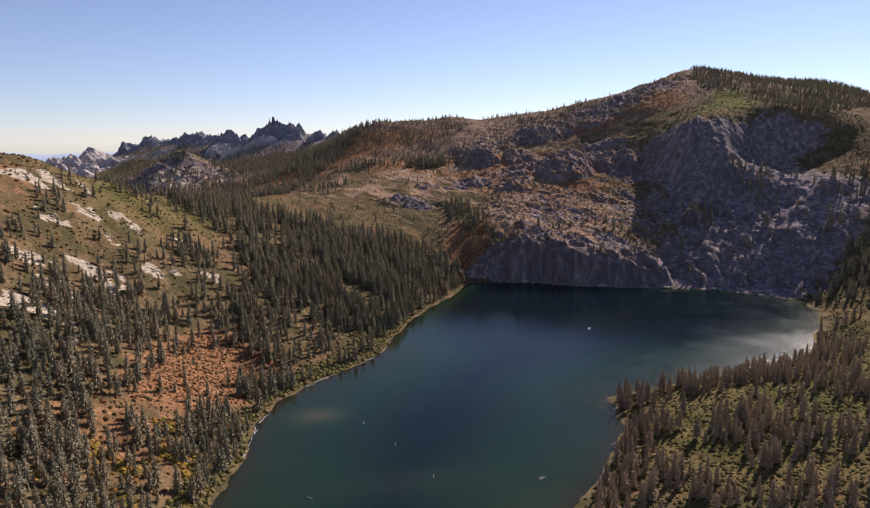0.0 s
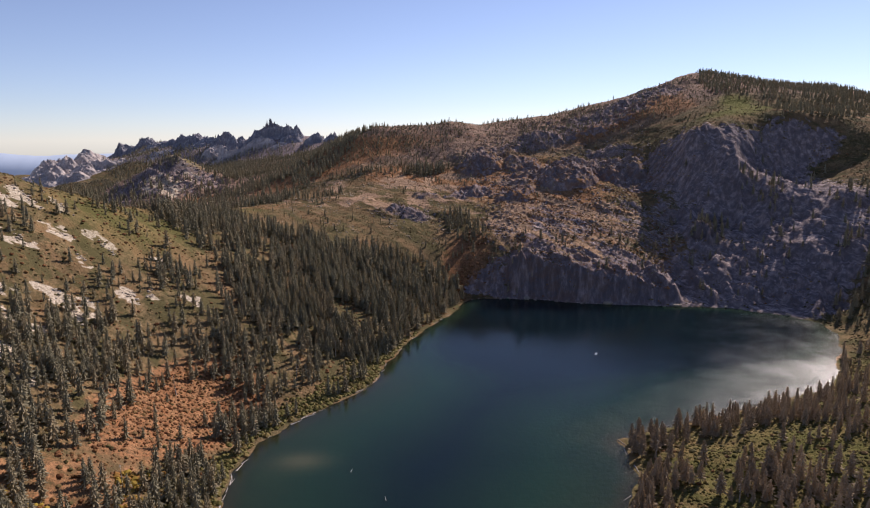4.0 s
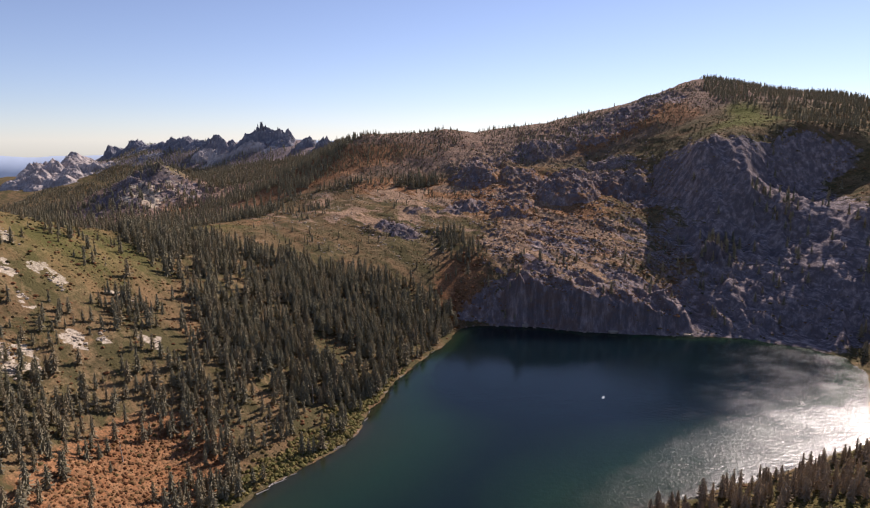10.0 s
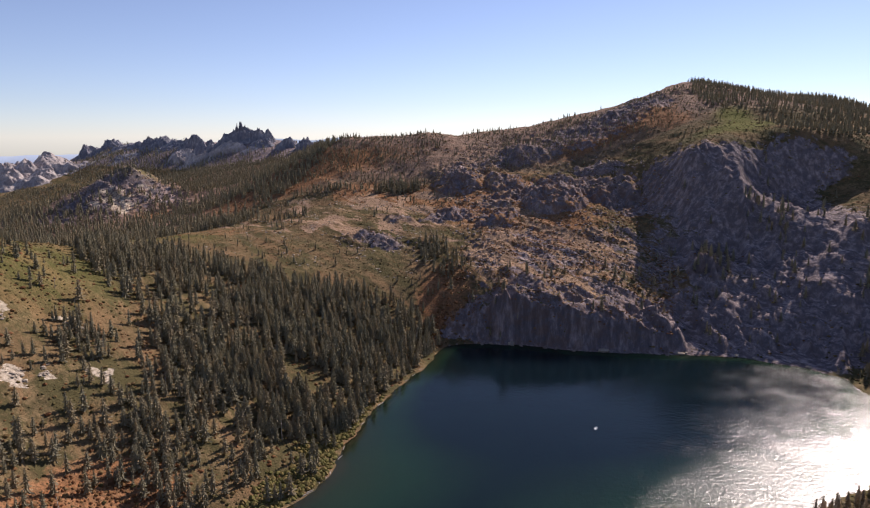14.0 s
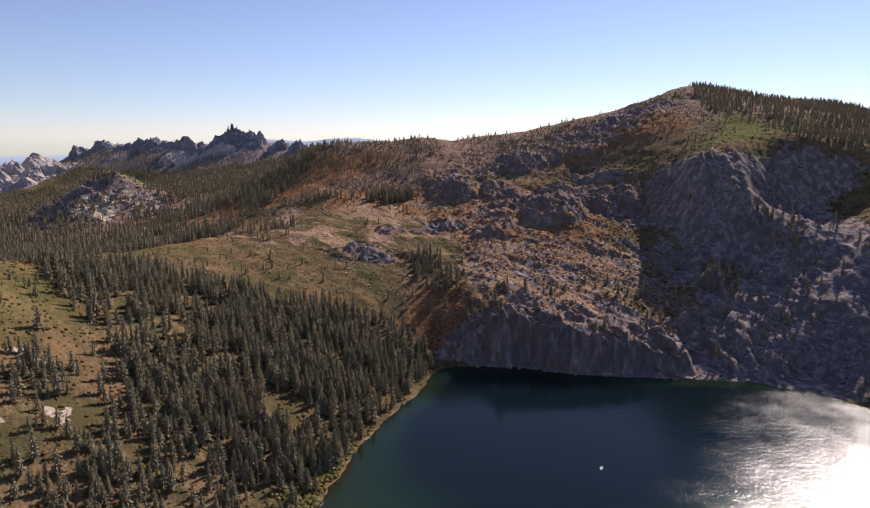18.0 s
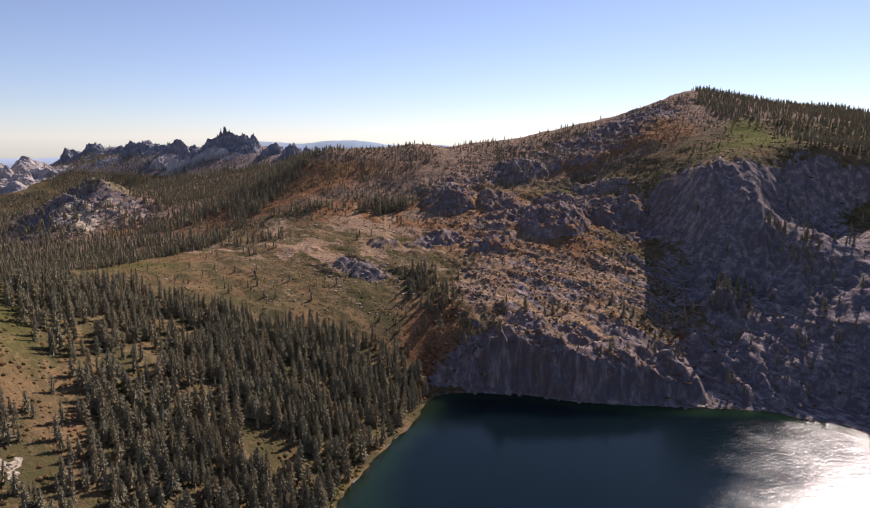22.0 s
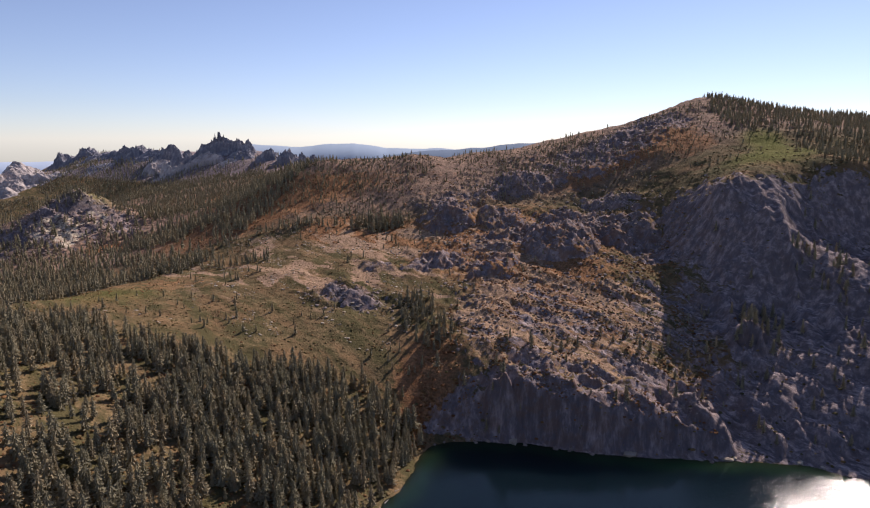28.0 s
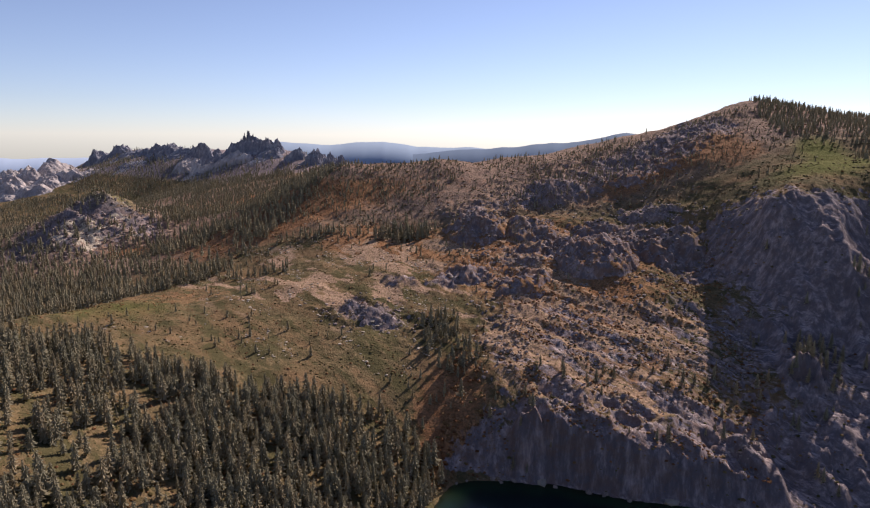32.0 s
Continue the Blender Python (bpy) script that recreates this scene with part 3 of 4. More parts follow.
def meadow(x, y):
    r = blob(x, y, 452, 985, 60, 34, 10, 4) + blob(x, y, 472, 1050, 26, 46, -20, 4) + 0.55 * blob(x, y, 200, 320, 110, 80, 20, 4) + 0.55 * blob(x, y, 330, 420, 90, 80, 40, 4) + 0.6 * blob(x, y, 420, 520, 60, 60, 0, 4)
    r = r + 0.45 * blob(x, y, -265, 850, 60, 34, 0, 4)  + 0.8 * blob(x, y, -505, 1372, 42, 24) + 0.4 * blob(x, y, -265, 590, 60, 90, 10, 4)
    return np.clip(r, 0, 1)


slope_y, slope_x = np.gradient(mz, gy, gx)
steep = np.hypot(slope_x, slope_y)
# dry grass and gruss lie in streaks along the joints where the granite is gentle enough to hold them
gruss = smoothstep(-0.25, 0.25, fbm(0.72 * (mx + my), 0.16 * (mx - my), 9, 4, 57, 0.65)) * smoothstep(1.1, 0.6, steep) * (blob(mx, my, 165, 800, 125, 95, 0, 5) + 0.6 * blob(mx, my, 180, 985, 190, 110, 0, 4))
rock_cover = np.clip(rockiness(mx, my) * 0.75 * (1 - 0.72 * np.clip(gruss, 0, 1)) + smoothstep(0.75, 1.3, steep) * 0.6, 0, 1)
edge = from_shore(mx, my)
soil_cover = np.clip(bare(mx, my) + 0.8 * gruss + 0.45 * smoothstep(4, 1.0, edge) * smoothstep(720, 640, my + 0.35 * mx), 0, 1)
ground = tagged(new("ground", mesh_of("ground", np.stack([mx, my, mz], -1).reshape(-1, 3), grid_faces(len(gy), len(gx)), GROUND, True, {"rock": np.clip(rock_cover + 0.75 * smoothstep(2000, 2350, my) * smoothstep(40, 100, mz), 0, 1).ravel(), "rust": rusty(mx, my).ravel(), "soil": soil_cover.ravel(), "talus": pale(mx, my).ravel(), "meadow": meadow(mx, my).ravel(), "wall": smoothstep(0.65, 1.05, steep).ravel(), "upland": (smoothstep(1030, 1120, my) * smoothstep(2400, 1900, my)).ravel()})),
                "mountain slopes of green and rust-brown brush, soil and grey granite", "ground", kind="structure")

# the lake
lx, ly = np.meshgrid(np.arange(-115, 376, 5.0), np.arange(160, 726, 5.0))
deep = np.clip(-from_shore(lx, ly) / 105 * (1 + 4 * smoothstep(470, 640, ly)), 0, 1)
shoals = np.clip(1.1 * blob(lx, ly, -68, 357, 13, 9) + 0.18 * blob(lx, ly, -10, 282, 40, 12, 10) + 0.15 * blob(lx, ly, 50, 260, 30, 16), 0, 1) * 0.8
wind = smoothstep(-60, 105, lx - 88 - 0.47 * (ly - 380) + 38 * fbm(lx, ly * 1.8, 70, 5, 95, 0.65)) * smoothstep(668, 632, ly) * (0.74 + 0.26 * smoothstep(570, 440, ly))
wind = np.clip(wind + 0.6 * blob(lx, ly, 112, 385, 44, 60, 0, 3) + 0.8 * blob(lx, ly, 205, 432, 110, 40, 24, 4), 0, 1)
tagged(new("water", mesh_of("water", np.stack([lx, ly, np.zeros_like(lx)], -1).reshape(-1, 3), grid_faces(*lx.shape), WATER, True, {"depth": deep.ravel(), "shoal": shoals.ravel(), "wind": wind.ravel()})),
       "deep blue-green mountain lake with a rippled surface", "lake", kind="structure")


# ---- conifers ----
def conifer(tiers, blades, seed, wide=0.17, bare_foot=0.10, ring=6):
    """Points and triangles of a fir's crown, 1 high: drooping boughs in whorls round a slim core, uneven and gapped."""
    rng = random.Random(seed)
    points, faces = [], []
    for k in range(tiers):
        at = bare_foot + (1 - bare_foot) * (k / tiers) ** 0.92
        reach = wide * (1 - (at - bare_foot) / (1 - bare_foot)) ** 0.62 * rng.uniform(0.75, 1.12) + 0.012
        turn = rng.uniform(0, 6.28)
        for b in range(blades):
            if rng.random() < 0.10:
                continue
            a = turn + 6.283 * (b + rng.uniform(-0.3, 0.3)) / blades
            r, droop = reach * rng.uniform(0.6, 1.2), rng.uniform(-0.30, 0.50)
            half = (1.9 / blades) * rng.uniform(0.7, 1.25)
            lift = rng.uniform(0.03, 0.055) + 0.25 / tiers
            n = len(points)
            points.append((0.12 * r * math.cos(a), 0.12 * r * math.sin(a), at + lift))
            for side in (-1, 1):
                points.append((0.72 * r * math.cos(a + side * half), 0.72 * r * math.sin(a + side * half), at - droop * r * 0.8))
            points.append((r * math.cos(a), r * math.sin(a), at - droop * r * 0.9 + 0.012))
            faces += [(n, n + 1, n + 3), (n, n + 3, n + 2)]
    n = len(points)
    for k, (at, r) in enumerate(((bare_foot, wide * 0.45), (0.5, wide * 0.34), (0.985, 0.004))):
        points += [(r * math.cos(6.283 * j / ring + k), r * math.sin(6.283 * j / ring + k), at) for j in range(ring)]
    for k in range(2):
        for j in range(ring):
            a, b = n + k * ring + j, n + k * ring + (j + 1) % ring
            faces += [(a, b, b + ring), (a, b + ring, a + ring)]
    return np.array(points), np.array(faces)


def scatter(corners, spacing, seed, keep=None):
    """Places strewn over a patch of land, about that far apart."""
    rng = np.random.RandomState(seed)
    c = np.array(corners, float)
    xs, ys = np.arange(c[:, 0].min(), c[:, 0].max(), spacing), np.arange(c[:, 1].min(), c[:, 1].max(), spacing)
    x, y = [v.ravel() for v in np.meshgrid(xs, ys)]
    x, y = x + rng.uniform(-0.5, 0.5, x.size) * spacing, y + rng.uniform(-0.5, 0.5, y.size) * spacing
    ok = inside(x, y, list(corners)) & (from_shore(x, y) > 2.0)
    if keep is not None:
        ok &= rng.rand(x.size) < keep(x, y)
    return x[ok], y[ok]


def strewn(name, shapes, x, y, z, size, turn, used, label, category, stretch=None, tints=None):
    """One object of kind stuff: many small shapes at their places."""
    x, y, z, size, turn = (np.asarray(v, float) for v in (x, y, z, size, turn))
    pick = np.arange(len(x)) % len(shapes)
    all_points, all_faces, all_tints, start = [], [], [], 0
    stretch = np.ones(len(x)) if stretch is None else stretch
    tints = np.random.RandomState(len(x)).rand(len(x)) if tints is None else tints
    for k, (points, faces) in enumerate(shapes):
        at = np.where(pick == k)[0]
        c, s = np.cos(turn[at])[:, None], np.sin(turn[at])[:, None]
        px, py, pz = points[:, 0][None], points[:, 1][None], points[:, 2][None]
        scale = size[at][:, None]
        wide = scale * stretch[at][:, None]
        p = np.stack([x[at][:, None] + wide * (c * px - s * py), y[at][:, None] + wide * (s * px + c * py), z[at][:, None] + scale * pz], -1)
        all_points.append(p.reshape(-1, 3))
        all_faces.append((faces[None] + (np.arange(len(at)) * len(points))[:, None, None] + start).reshape(-1, 3))
        all_tints.append(np.repeat(tints[at], len(points)))
        start += len(at) * len(points)
    data = mesh_of(name, np.concatenate(all_points), np.concatenate(all_faces), used, False, {"tint": np.concatenate(all_tints)})
    return tagged(new(name, data), label, category, kind="stuff")


DENSE = ((-245, 630), (-282, 690), (-292, 752), (-228, 760), (-172, 740), (-130, 735), (-90, 736), (-55, 742), (-20, 744), (8, 730), (38, 708), (36, 700), (16, 648), (-4, 606), (-24, 556), (-37, 503), (-46, 478), (-85, 490), (-120, 520), (-170, 560))
LOWER = ((-330, 180), (-100, 180), (-102, 380), (-84, 410), (-60, 442), (-44, 476), (-85, 490), (-120, 520), (-170, 560), (-215, 560), (-195, 480), (-215, 430), (-300, 340))
HILL = ((-450, 200), (-330, 200), (-300, 340), (-215, 430), (-195, 480), (-215, 560), (-235, 640), (-262, 780), (-330, 800), (-420, 600))
POINT = ((40, 190), (62, 250), (86, 289), (112, 340), (112, 376), (160, 406), (225, 430), (278, 458), (316, 510), (360, 560), (420, 540), (420, 190))
EAST = ((360, 560), (366, 604), (420, 690), (470, 760), (600, 900), (800, 1000), (800, 400), (420, 300), (420, 540))
VALE = ((-270, 905), (-330, 830), (-700, 700), (-1300, 1300), (-1500, 2700), (-900, 2400), (-400, 2250), (-190, 1500), (-110, 1240), (-150, 1150), (-190, 1010), (-215, 960))
MIDDLE = ((-265, 790), (-50, 778), (40, 712), (70, 760), (110, 860), (320, 940), (420, 1200), (180, 1230), (-110, 1235), (-150, 1150), (-190, 1010))
SKYLINE = ((-260, 1235), (180, 1225), (420, 1250), (420, 1330), (180, 1300), (-260, 1330))
SUMMIT = ((512, 1290), (478, 1210), (462, 1120), (480, 1030), (488, 930), (550, 915), (700, 980), (900, 1080), (1000, 1400), (960, 1640), (700, 1450), (520, 1330))
FACE = ((60, 712), (240, 690), (350, 640), (470, 760), (540, 960), (350, 900), (260, 830), (70, 760))

CLEARINGS = ((-66, 470, 14), (-58, 486, 12), (-80, 440, 11), (170, 345, 22), (260, 390, 30), (225, 330, 26), (330, 440, 30), (-52, 462, 9), (-70, 432, 9), (-44, 492, 7), (-104, 350, 9))


def open_ground(x, y):
    k = np.maximum(0.95 * blob(x, y, -138, 392, 26, 58, -14, 4), 0.8 * blob(x, y, -132, 274, 24, 15, 0, 4))
    for cx, cy, r in CLEARINGS:
        k = np.maximum(k, blob(x, y, cx, cy, r, r, 0, 4))
    for cx, cy, rx, ry, turn in GLADES:
        k = np.maximum(k, blob(x, y, cx, cy, rx, ry, turn, 4))
    return (1 - k) * (1 - 0.9 * pale(x, y))


stands = []  # x, y, tallness


def stand(corners, spacing, seed, tall, keep=None):
    x, y = scatter(corners, spacing, seed, keep)
    rng = np.random.RandomState(seed + 1)
    size = tall * (0.62 + 0.5 * rng.rand(len(x)) ** 1.3) * np.where(rng.rand(len(x)) < 0.15, 0.6, 1.0)
    stands.append(np.stack([x, y, size]))


stand(DENSE, 4.9, 1, 18, lambda x, y: np.clip(0.92 + 0.75 * fbm(x, y, 38, 3, 60), 0.06, 0.95) * open_ground(x, y))
stand(LOWER, 4.6, 2, 14.5, lambda x, y: np.clip(0.80 + 0.75 * fbm(x, y, 34, 3, 61) - 0.56 * smoothstep(-118, -160, x + 10 * fbm(x, y, 30, 2, 82)) * smoothstep(375, 430, y) - 0.12 * smoothstep(340, 300, y), 0.08, 0.95) * open_ground(x, y))
stand(HILL, 6.0, 3, 11, lambda x, y: np.clip(0.06 + 1.15 * fbm(x, y, 34, 3, 62), 0.015, 0.8) * (1 - 0.9 * pale(x, y)) * smoothstep(-345, -262, x))


def point_trees(x, y):
    """Firs along the peninsula's shore and in clumps on its meadow."""
    d = from_shore(x, y)
    k = 0.62 * smoothstep(24, 11, d + 6 * fbm(x, y, 30, 2, 63)) * smoothstep(330, 262, x) + 0.65 * blob(x, y, 164, 306, 22, 28, -20, 4) + 0.7 * blob(x, y, 192, 384, 44, 12, 8, 4) + 0.7 * blob(x, y, 200, 290, 12, 10, 0, 4)
    k = k + 0.75 * blob(x, y, 95, 275, 24, 18, 30, 4) + 0.5 * blob(x, y, 145, 240, 30, 16, 0, 4) + 0.5 * smoothstep(0.3, 0.8, fbm(x, y, 40, 2, 64))
    k = k * (1 - 0.85 * blob(x, y, 124, 352, 16, 11, 0, 4)) * (1 - 0.85 * blob(x, y, 122, 300, 15, 17, 0, 4))
    return np.clip(k + 0.03, 0, 0.9)


stand(POINT, 4.6, 4, 13, point_trees)
stand(EAST, 8.0, 5, 14, lambda x, y: np.clip(0.05 + 0.7 * fbm(x, y, 70, 2, 64) + 0.6 * blob(x, y, 388, 592, 18, 26, 0, 4), 0.02, 0.8))


def vale_trees(x, y):
    k = np.clip(1.0 + 0.6 * fbm(x, y, 110, 2, 65) - 0.75 * rockiness(x, y), 0.02, 0.97) * (1 - 0.9 * blob(x, y, -412, 1244, 30, 16, 0, 4)) * (1 - 0.9 * blob(x, y, -236, 934, 34, 12, 30, 4))
    return k * (1 - 0.85 * blob(x, y, -300, 1660, 80, 120, 0, 4)) * np.where(y > 1450, 0.55, 1.0) * np.clip(1 - smoothstep(-430, -330, x) * smoothstep(960, 1060, y) * (0.40 - 1.3 * fbm(x + 0.6 * y, y, 70, 3, 74)), 0.08, 1)


stand(VALE, 6.3, 6, 15, vale_trees)
stand(MIDDLE, 9.0, 7, 9, lambda x, y: np.clip(0.03 + 0.6 * fbm(x, y, 60, 3, 66) + 0.15 * smoothstep(1120, 1210, y), 0.02, 0.7) * (1 - 0.5 * rockiness(x, y)) * (1 - 0.75 * blob(x, y, -110, 845, 150, 80, 0, 4)))
stand(SKYLINE, 8.0, 8, 9, lambda x, y: np.clip(-0.02 + 0.6 * fbm(x, y, 60, 2, 67) + blob(x, y, -99, 1240, 26, 14), 0.02, 0.9))
stand(SUMMIT, 5.7, 9, 10.5, lambda x, y: np.clip(0.88 + 0.6 * fbm(x, y, 60, 3, 68), 0.15, 1.0) * (1 - 0.75 * meadow(x, y)))
stand(((150, 1130), (470, 1130), (500, 1285), (150, 1235)), 6.0, 16, 6.5, lambda x, y: np.clip(0.4 + 0.7 * fbm(x, y, 45, 3, 72), 0.03, 0.85) * (1 - 0.9 * meadow(x, y)) * (1 - 0.8 * blob(x, y, 330, 1130, 110, 26, 25, 4)))
stand(((375, 1000), (470, 1000), (480, 1130), (330, 1130)), 7.0, 19, 6, lambda x, y: np.clip(0.35 + 0.7 * fbm(x, y, 30, 2, 75), 0, 0.8) * (1 - 0.9 * meadow(x, y)))
stand(FACE, 13.0, 10, 12, lambda x, y: np.clip(0.15 + 0.5 * fbm(x, y, 40, 2, 69), 0.03, 0.6))
stand(((-60, 1015), (45, 1020), (50, 1085), (-50, 1080)), 5.0, 12, 20, lambda x, y: blob(x, y, -6, 1052, 32, 19, 0, 4))
stand(((-215, 935), (-120, 940), (-110, 985), (-200, 990)), 6.0, 13, 14, lambda x, y: blob(x, y, -165, 963, 36, 11, 10, 4))
stand(((10, 730), (10, 880), (90, 880), (90, 740)), 5.0, 14, 15, lambda x, y: np.maximum(0.85 * blob(x, y, 34, 836, 20, 22, 0, 4), 0.4 * blob(x, y, 46, 800, 17, 50, 8, 4)))
stand(((-160, 1030), (-30, 1030), (-30, 1070), (-160, 1070)), 5.5, 20, 13, lambda x, y: 0.75 * blob(x, y, -92, 1050, 50, 8, 0, 4))
stand(((-190, 1085), (180, 1065), (430, 1130), (430, 1262), (-120, 1250)), 6.2, 21, 7.5, lambda x, y: np.clip(0.42 + 0.7 * fbm(x, y, 55, 3, 76), 0.04, 0.85) * (1 - 0.6 * bare(x, y)) * (1 - 0.85 * meadow(x, y)) * (1 - 0.6 * smoothstep(220, 300, x)))
stand(((290, 730), (350, 730), (350, 810), (290, 810)), 6.5, 17, 15, lambda x, y: 0.55 * blob(x, y, 322, 770, 24, 26, 0, 4))
stand(((370, 730), (430, 730), (430, 850), (370, 850)), 8.0, 18, 14, lambda x, y: 0.4 * blob(x, y, 402, 790, 20, 50, 10, 4))
stand(((-230, 2150), (-900, 2100), (-1700, 3300), (-1500, 3600), (-560, 2640), (-230, 2300)), 12.0, 15, 17, lambda x, y: np.clip(0.75 + 0.6 * fbm(x, y, 160, 2, 70), 0.02, 0.9) * np.where(height(x, y) > 140, 0.3, 1.0))
tx, ty, tall = np.concatenate(stands, 1)
tz = height(tx, ty)
west, east = np.hypot(tx + 62, ty - 545), np.hypot(tx - 118, ty - 345)
single = np.zeros(len(tx), bool)
single[np.argsort(west)[:210]] = True
single[np.argsort(east)[:90]] = True
rest = ~single
rng = np.random.RandomState(9)
far_shapes = [conifer(11, 7, s, 0.19 + 0.035 * (s % 3), ring=5) for s in range(6)]
farthest_shapes = [conifer(4, 5, s, 0.215 + 0.03 * (s % 3), ring=4) for s in range(6)]
distant_shapes = [conifer(2, 4, s, 0.22 + 0.02 * (s % 3), 0.04, 3) for s in range(6)]
on_point = inside(tx, ty, list(POINT))
for chosen, shapes, name, label in ((rest & on_point, far_shapes, "peninsula_firs", "dusty brown-green firs on the wooded peninsula"), (rest & (ty < 830) & ~on_point, far_shapes, "conifer_forest", "dark green fir and pine forest round the lake"), (rest & (ty >= 830) & (ty < 1360), farthest_shapes, "upland_forest", "dark green conifer forest over the upper slopes"), (rest & (ty >= 1360), distant_shapes, "distant_forest", "distant dark conifer forest below the crags")):
    strewn(name, shapes, tx[chosen], ty[chosen], tz[chosen] - 0.4, tall[chosen], rng.rand(chosen.sum()) * 6.28, DRY_NEEDLES if name == "peninsula_firs" else NEEDLES, label, "forest")


def part(name, data, parent, label=""):
    ob = new(name, data)
    ob.parent = parent
    if label:
        ob["label"] = label
    return ob


def trunk_mesh(name, used, sides=7, top=0.97, foot=0.020, lean=0.0, seed=0):
    """A tapered, slightly crooked trunk, 1 high."""
    rng = random.Random(seed)
    points, faces, levels = [], [], 6
    for k in range(levels):
        at = top * k / (levels - 1)
        r = foot * (1 - 0.93 * k / (levels - 1)) * (1.35 if k == 0 else 1)
        ox, oy = lean * at * at + rng.uniform(-0.004, 0.004), rng.uniform(-0.004, 0.004)
        points += [(ox + r * math.cos(6.283 * j / sides), oy + r * math.sin(6.283 * j / sides), at - (0.03 if k == 0 else 0)) for j in range(sides)]
    for k in range(levels - 1):
        for j in range(sides):
            a, b = k * sides + j, k * sides + (j + 1) % sides
            faces += [(a, b, b + sides), (a, b + sides, a + sides)]
    return mesh_of(name, points, faces, used, True)


kinds = []
for s in range(12):
    tree = new("conifer")
    part("trunk", trunk_mesh("trunk", BARK, seed=s), tree)
    points, faces = conifer(20, 9, 100 + s, 0.19 + 0.03 * (s % 3), (0.06, 0.12, 0.2)[s % 3])
    part("crown", mesh_of("crown", points, faces, NEEDLES if s < 6 else DRY_NEEDLES), tree)
    kinds.append(tagged(tree, ("slender dark green fir on the wooded lake shore", "full dark green fir with drooping boughs", "grey-green pine with a bare lower trunk", "slender dusty brown fir on the peninsula", "full brown-green fir on the peninsula", "dusty brown pine with a bare lower trunk")[s % 3 + 3 * (s // 6)], "tree", "conifers by the lake"))
placed = [0, 0]
for n, k in enumerate(np.where(single)[0]):
    m = Matrix.LocRotScale((tx[k], ty[k], tz[k] - 0.2), Euler((0, 0, n * 2.4)), Vector((tall[k] * (0.92 + 0.2 * (n % 5) / 5), tall[k] * (0.92 + 0.2 * (n % 5) / 5), tall[k])))
    dusty = int(on_point[k])
    first = kinds[6 * dusty + placed[dusty] % 6]
    made = first if placed[dusty] < 6 else copy_thing(first, Matrix())
    made.matrix_basis = m
    placed[dusty] += 1


# ---- dead trees ----
snag_mesh = []
for s in range(3):
    rng_s = random.Random(60 + s)
    stem = trunk_mesh("stem", DEADWOOD, 6, 1.0, 0.022, 0.03 * (s - 1), 60 + s)
    boughs = bmesh.new()
    for k in range(9):
        at_z, a, r = rng_s.uniform(0.35, 0.95), rng_s.uniform(0, 6.28), rng_s.uniform(0.05, 0.12)
        tip = Vector((r * math.cos(a), r * math.sin(a), at_z - 0.03))
        root = [boughs.verts.new((0.012 * math.cos(a + j * 2.1), 0.012 * math.sin(a + j * 2.1), at_z + 0.008 * (j - 1))) for j in range(3)]
        end = boughs.verts.new(tip)
        for j in range(3):
            boughs.faces.new((root[j], root[(j + 1) % 3], end))
    data = bpy.data.meshes.new("bare_boughs")
    boughs.to_mesh(data)
    data.materials.append(DEADWOOD)
    snag_mesh.append((stem, data))
    boughs.free()
SNAGS = ((-120, 330, 14), (-108, 290, 13), (-135, 300, 12), (-100, 385, 11), (-150, 400, 13), (-90, 455, 12), (-70, 500, 15), (-140, 505, 13), (-182, 520, 10), (-210, 545, 9), (-30, 560, 14), (-5, 640, 15), (15, 690, 12), (120, 350, 13), (140, 300, 14), (180, 330, 12),
         (230, 400, 13), (170, 270, 14), (-165, 660, 14), (-230, 560, 9), (210, 720, 9), (120, 735, 10), (-75, 610, 15), (-120, 650, 16))
for n, (x, y, tall_s) in enumerate(SNAGS):
    snag = new("dead_tree")
    for name, data in zip(("trunk", "bare_boughs"), snag_mesh[n % 3]):
        part(name, data, snag)
    snag.matrix_basis = Matrix.LocRotScale((x, y, float(height(x, y)) - 0.2), Euler((0.03 * (n % 3 - 1), 0.04 * (n % 4 - 1.5), n * 1.7)), Vector((tall_s,) * 3))
    tagged(snag, "bleached grey dead tree with a few bare boughs", "dead tree", "dead trees")


# ---- brush ----
def clump(seed, rings=((0.0, 1.0), (0.42, 0.92), (0.78, 0.5)), sides=6):
    rng = random.Random(seed)
    points, faces = [], []
    for k, (z, r) in enumerate(rings):
        points += [(r * rng.uniform(0.7, 1.2) * math.cos(6.283 * (j + 0.5 * k) / sides), r * rng.uniform(0.7, 1.2) * math.sin(6.283 * (j + 0.5 * k) / sides), z * rng.uniform(0.75, 1.15)) for j in range(sides)]
    points.append((rng.uniform(-0.2, 0.2), rng.uniform(-0.2, 0.2), 0.9))
    for k in range(len(rings) - 1):
        for j in range(sides):
            a, b = k * sides + j, k * sides + (j + 1) % sides
            faces += [(a, b, a + sides), (b, b + sides, a + sides)]
    top = (len(rings) - 1) * sides
    faces += [(top + j, top + (j + 1) % sides, len(points) - 1) for j in range(sides)]
    return np.array(points), np.array(faces)


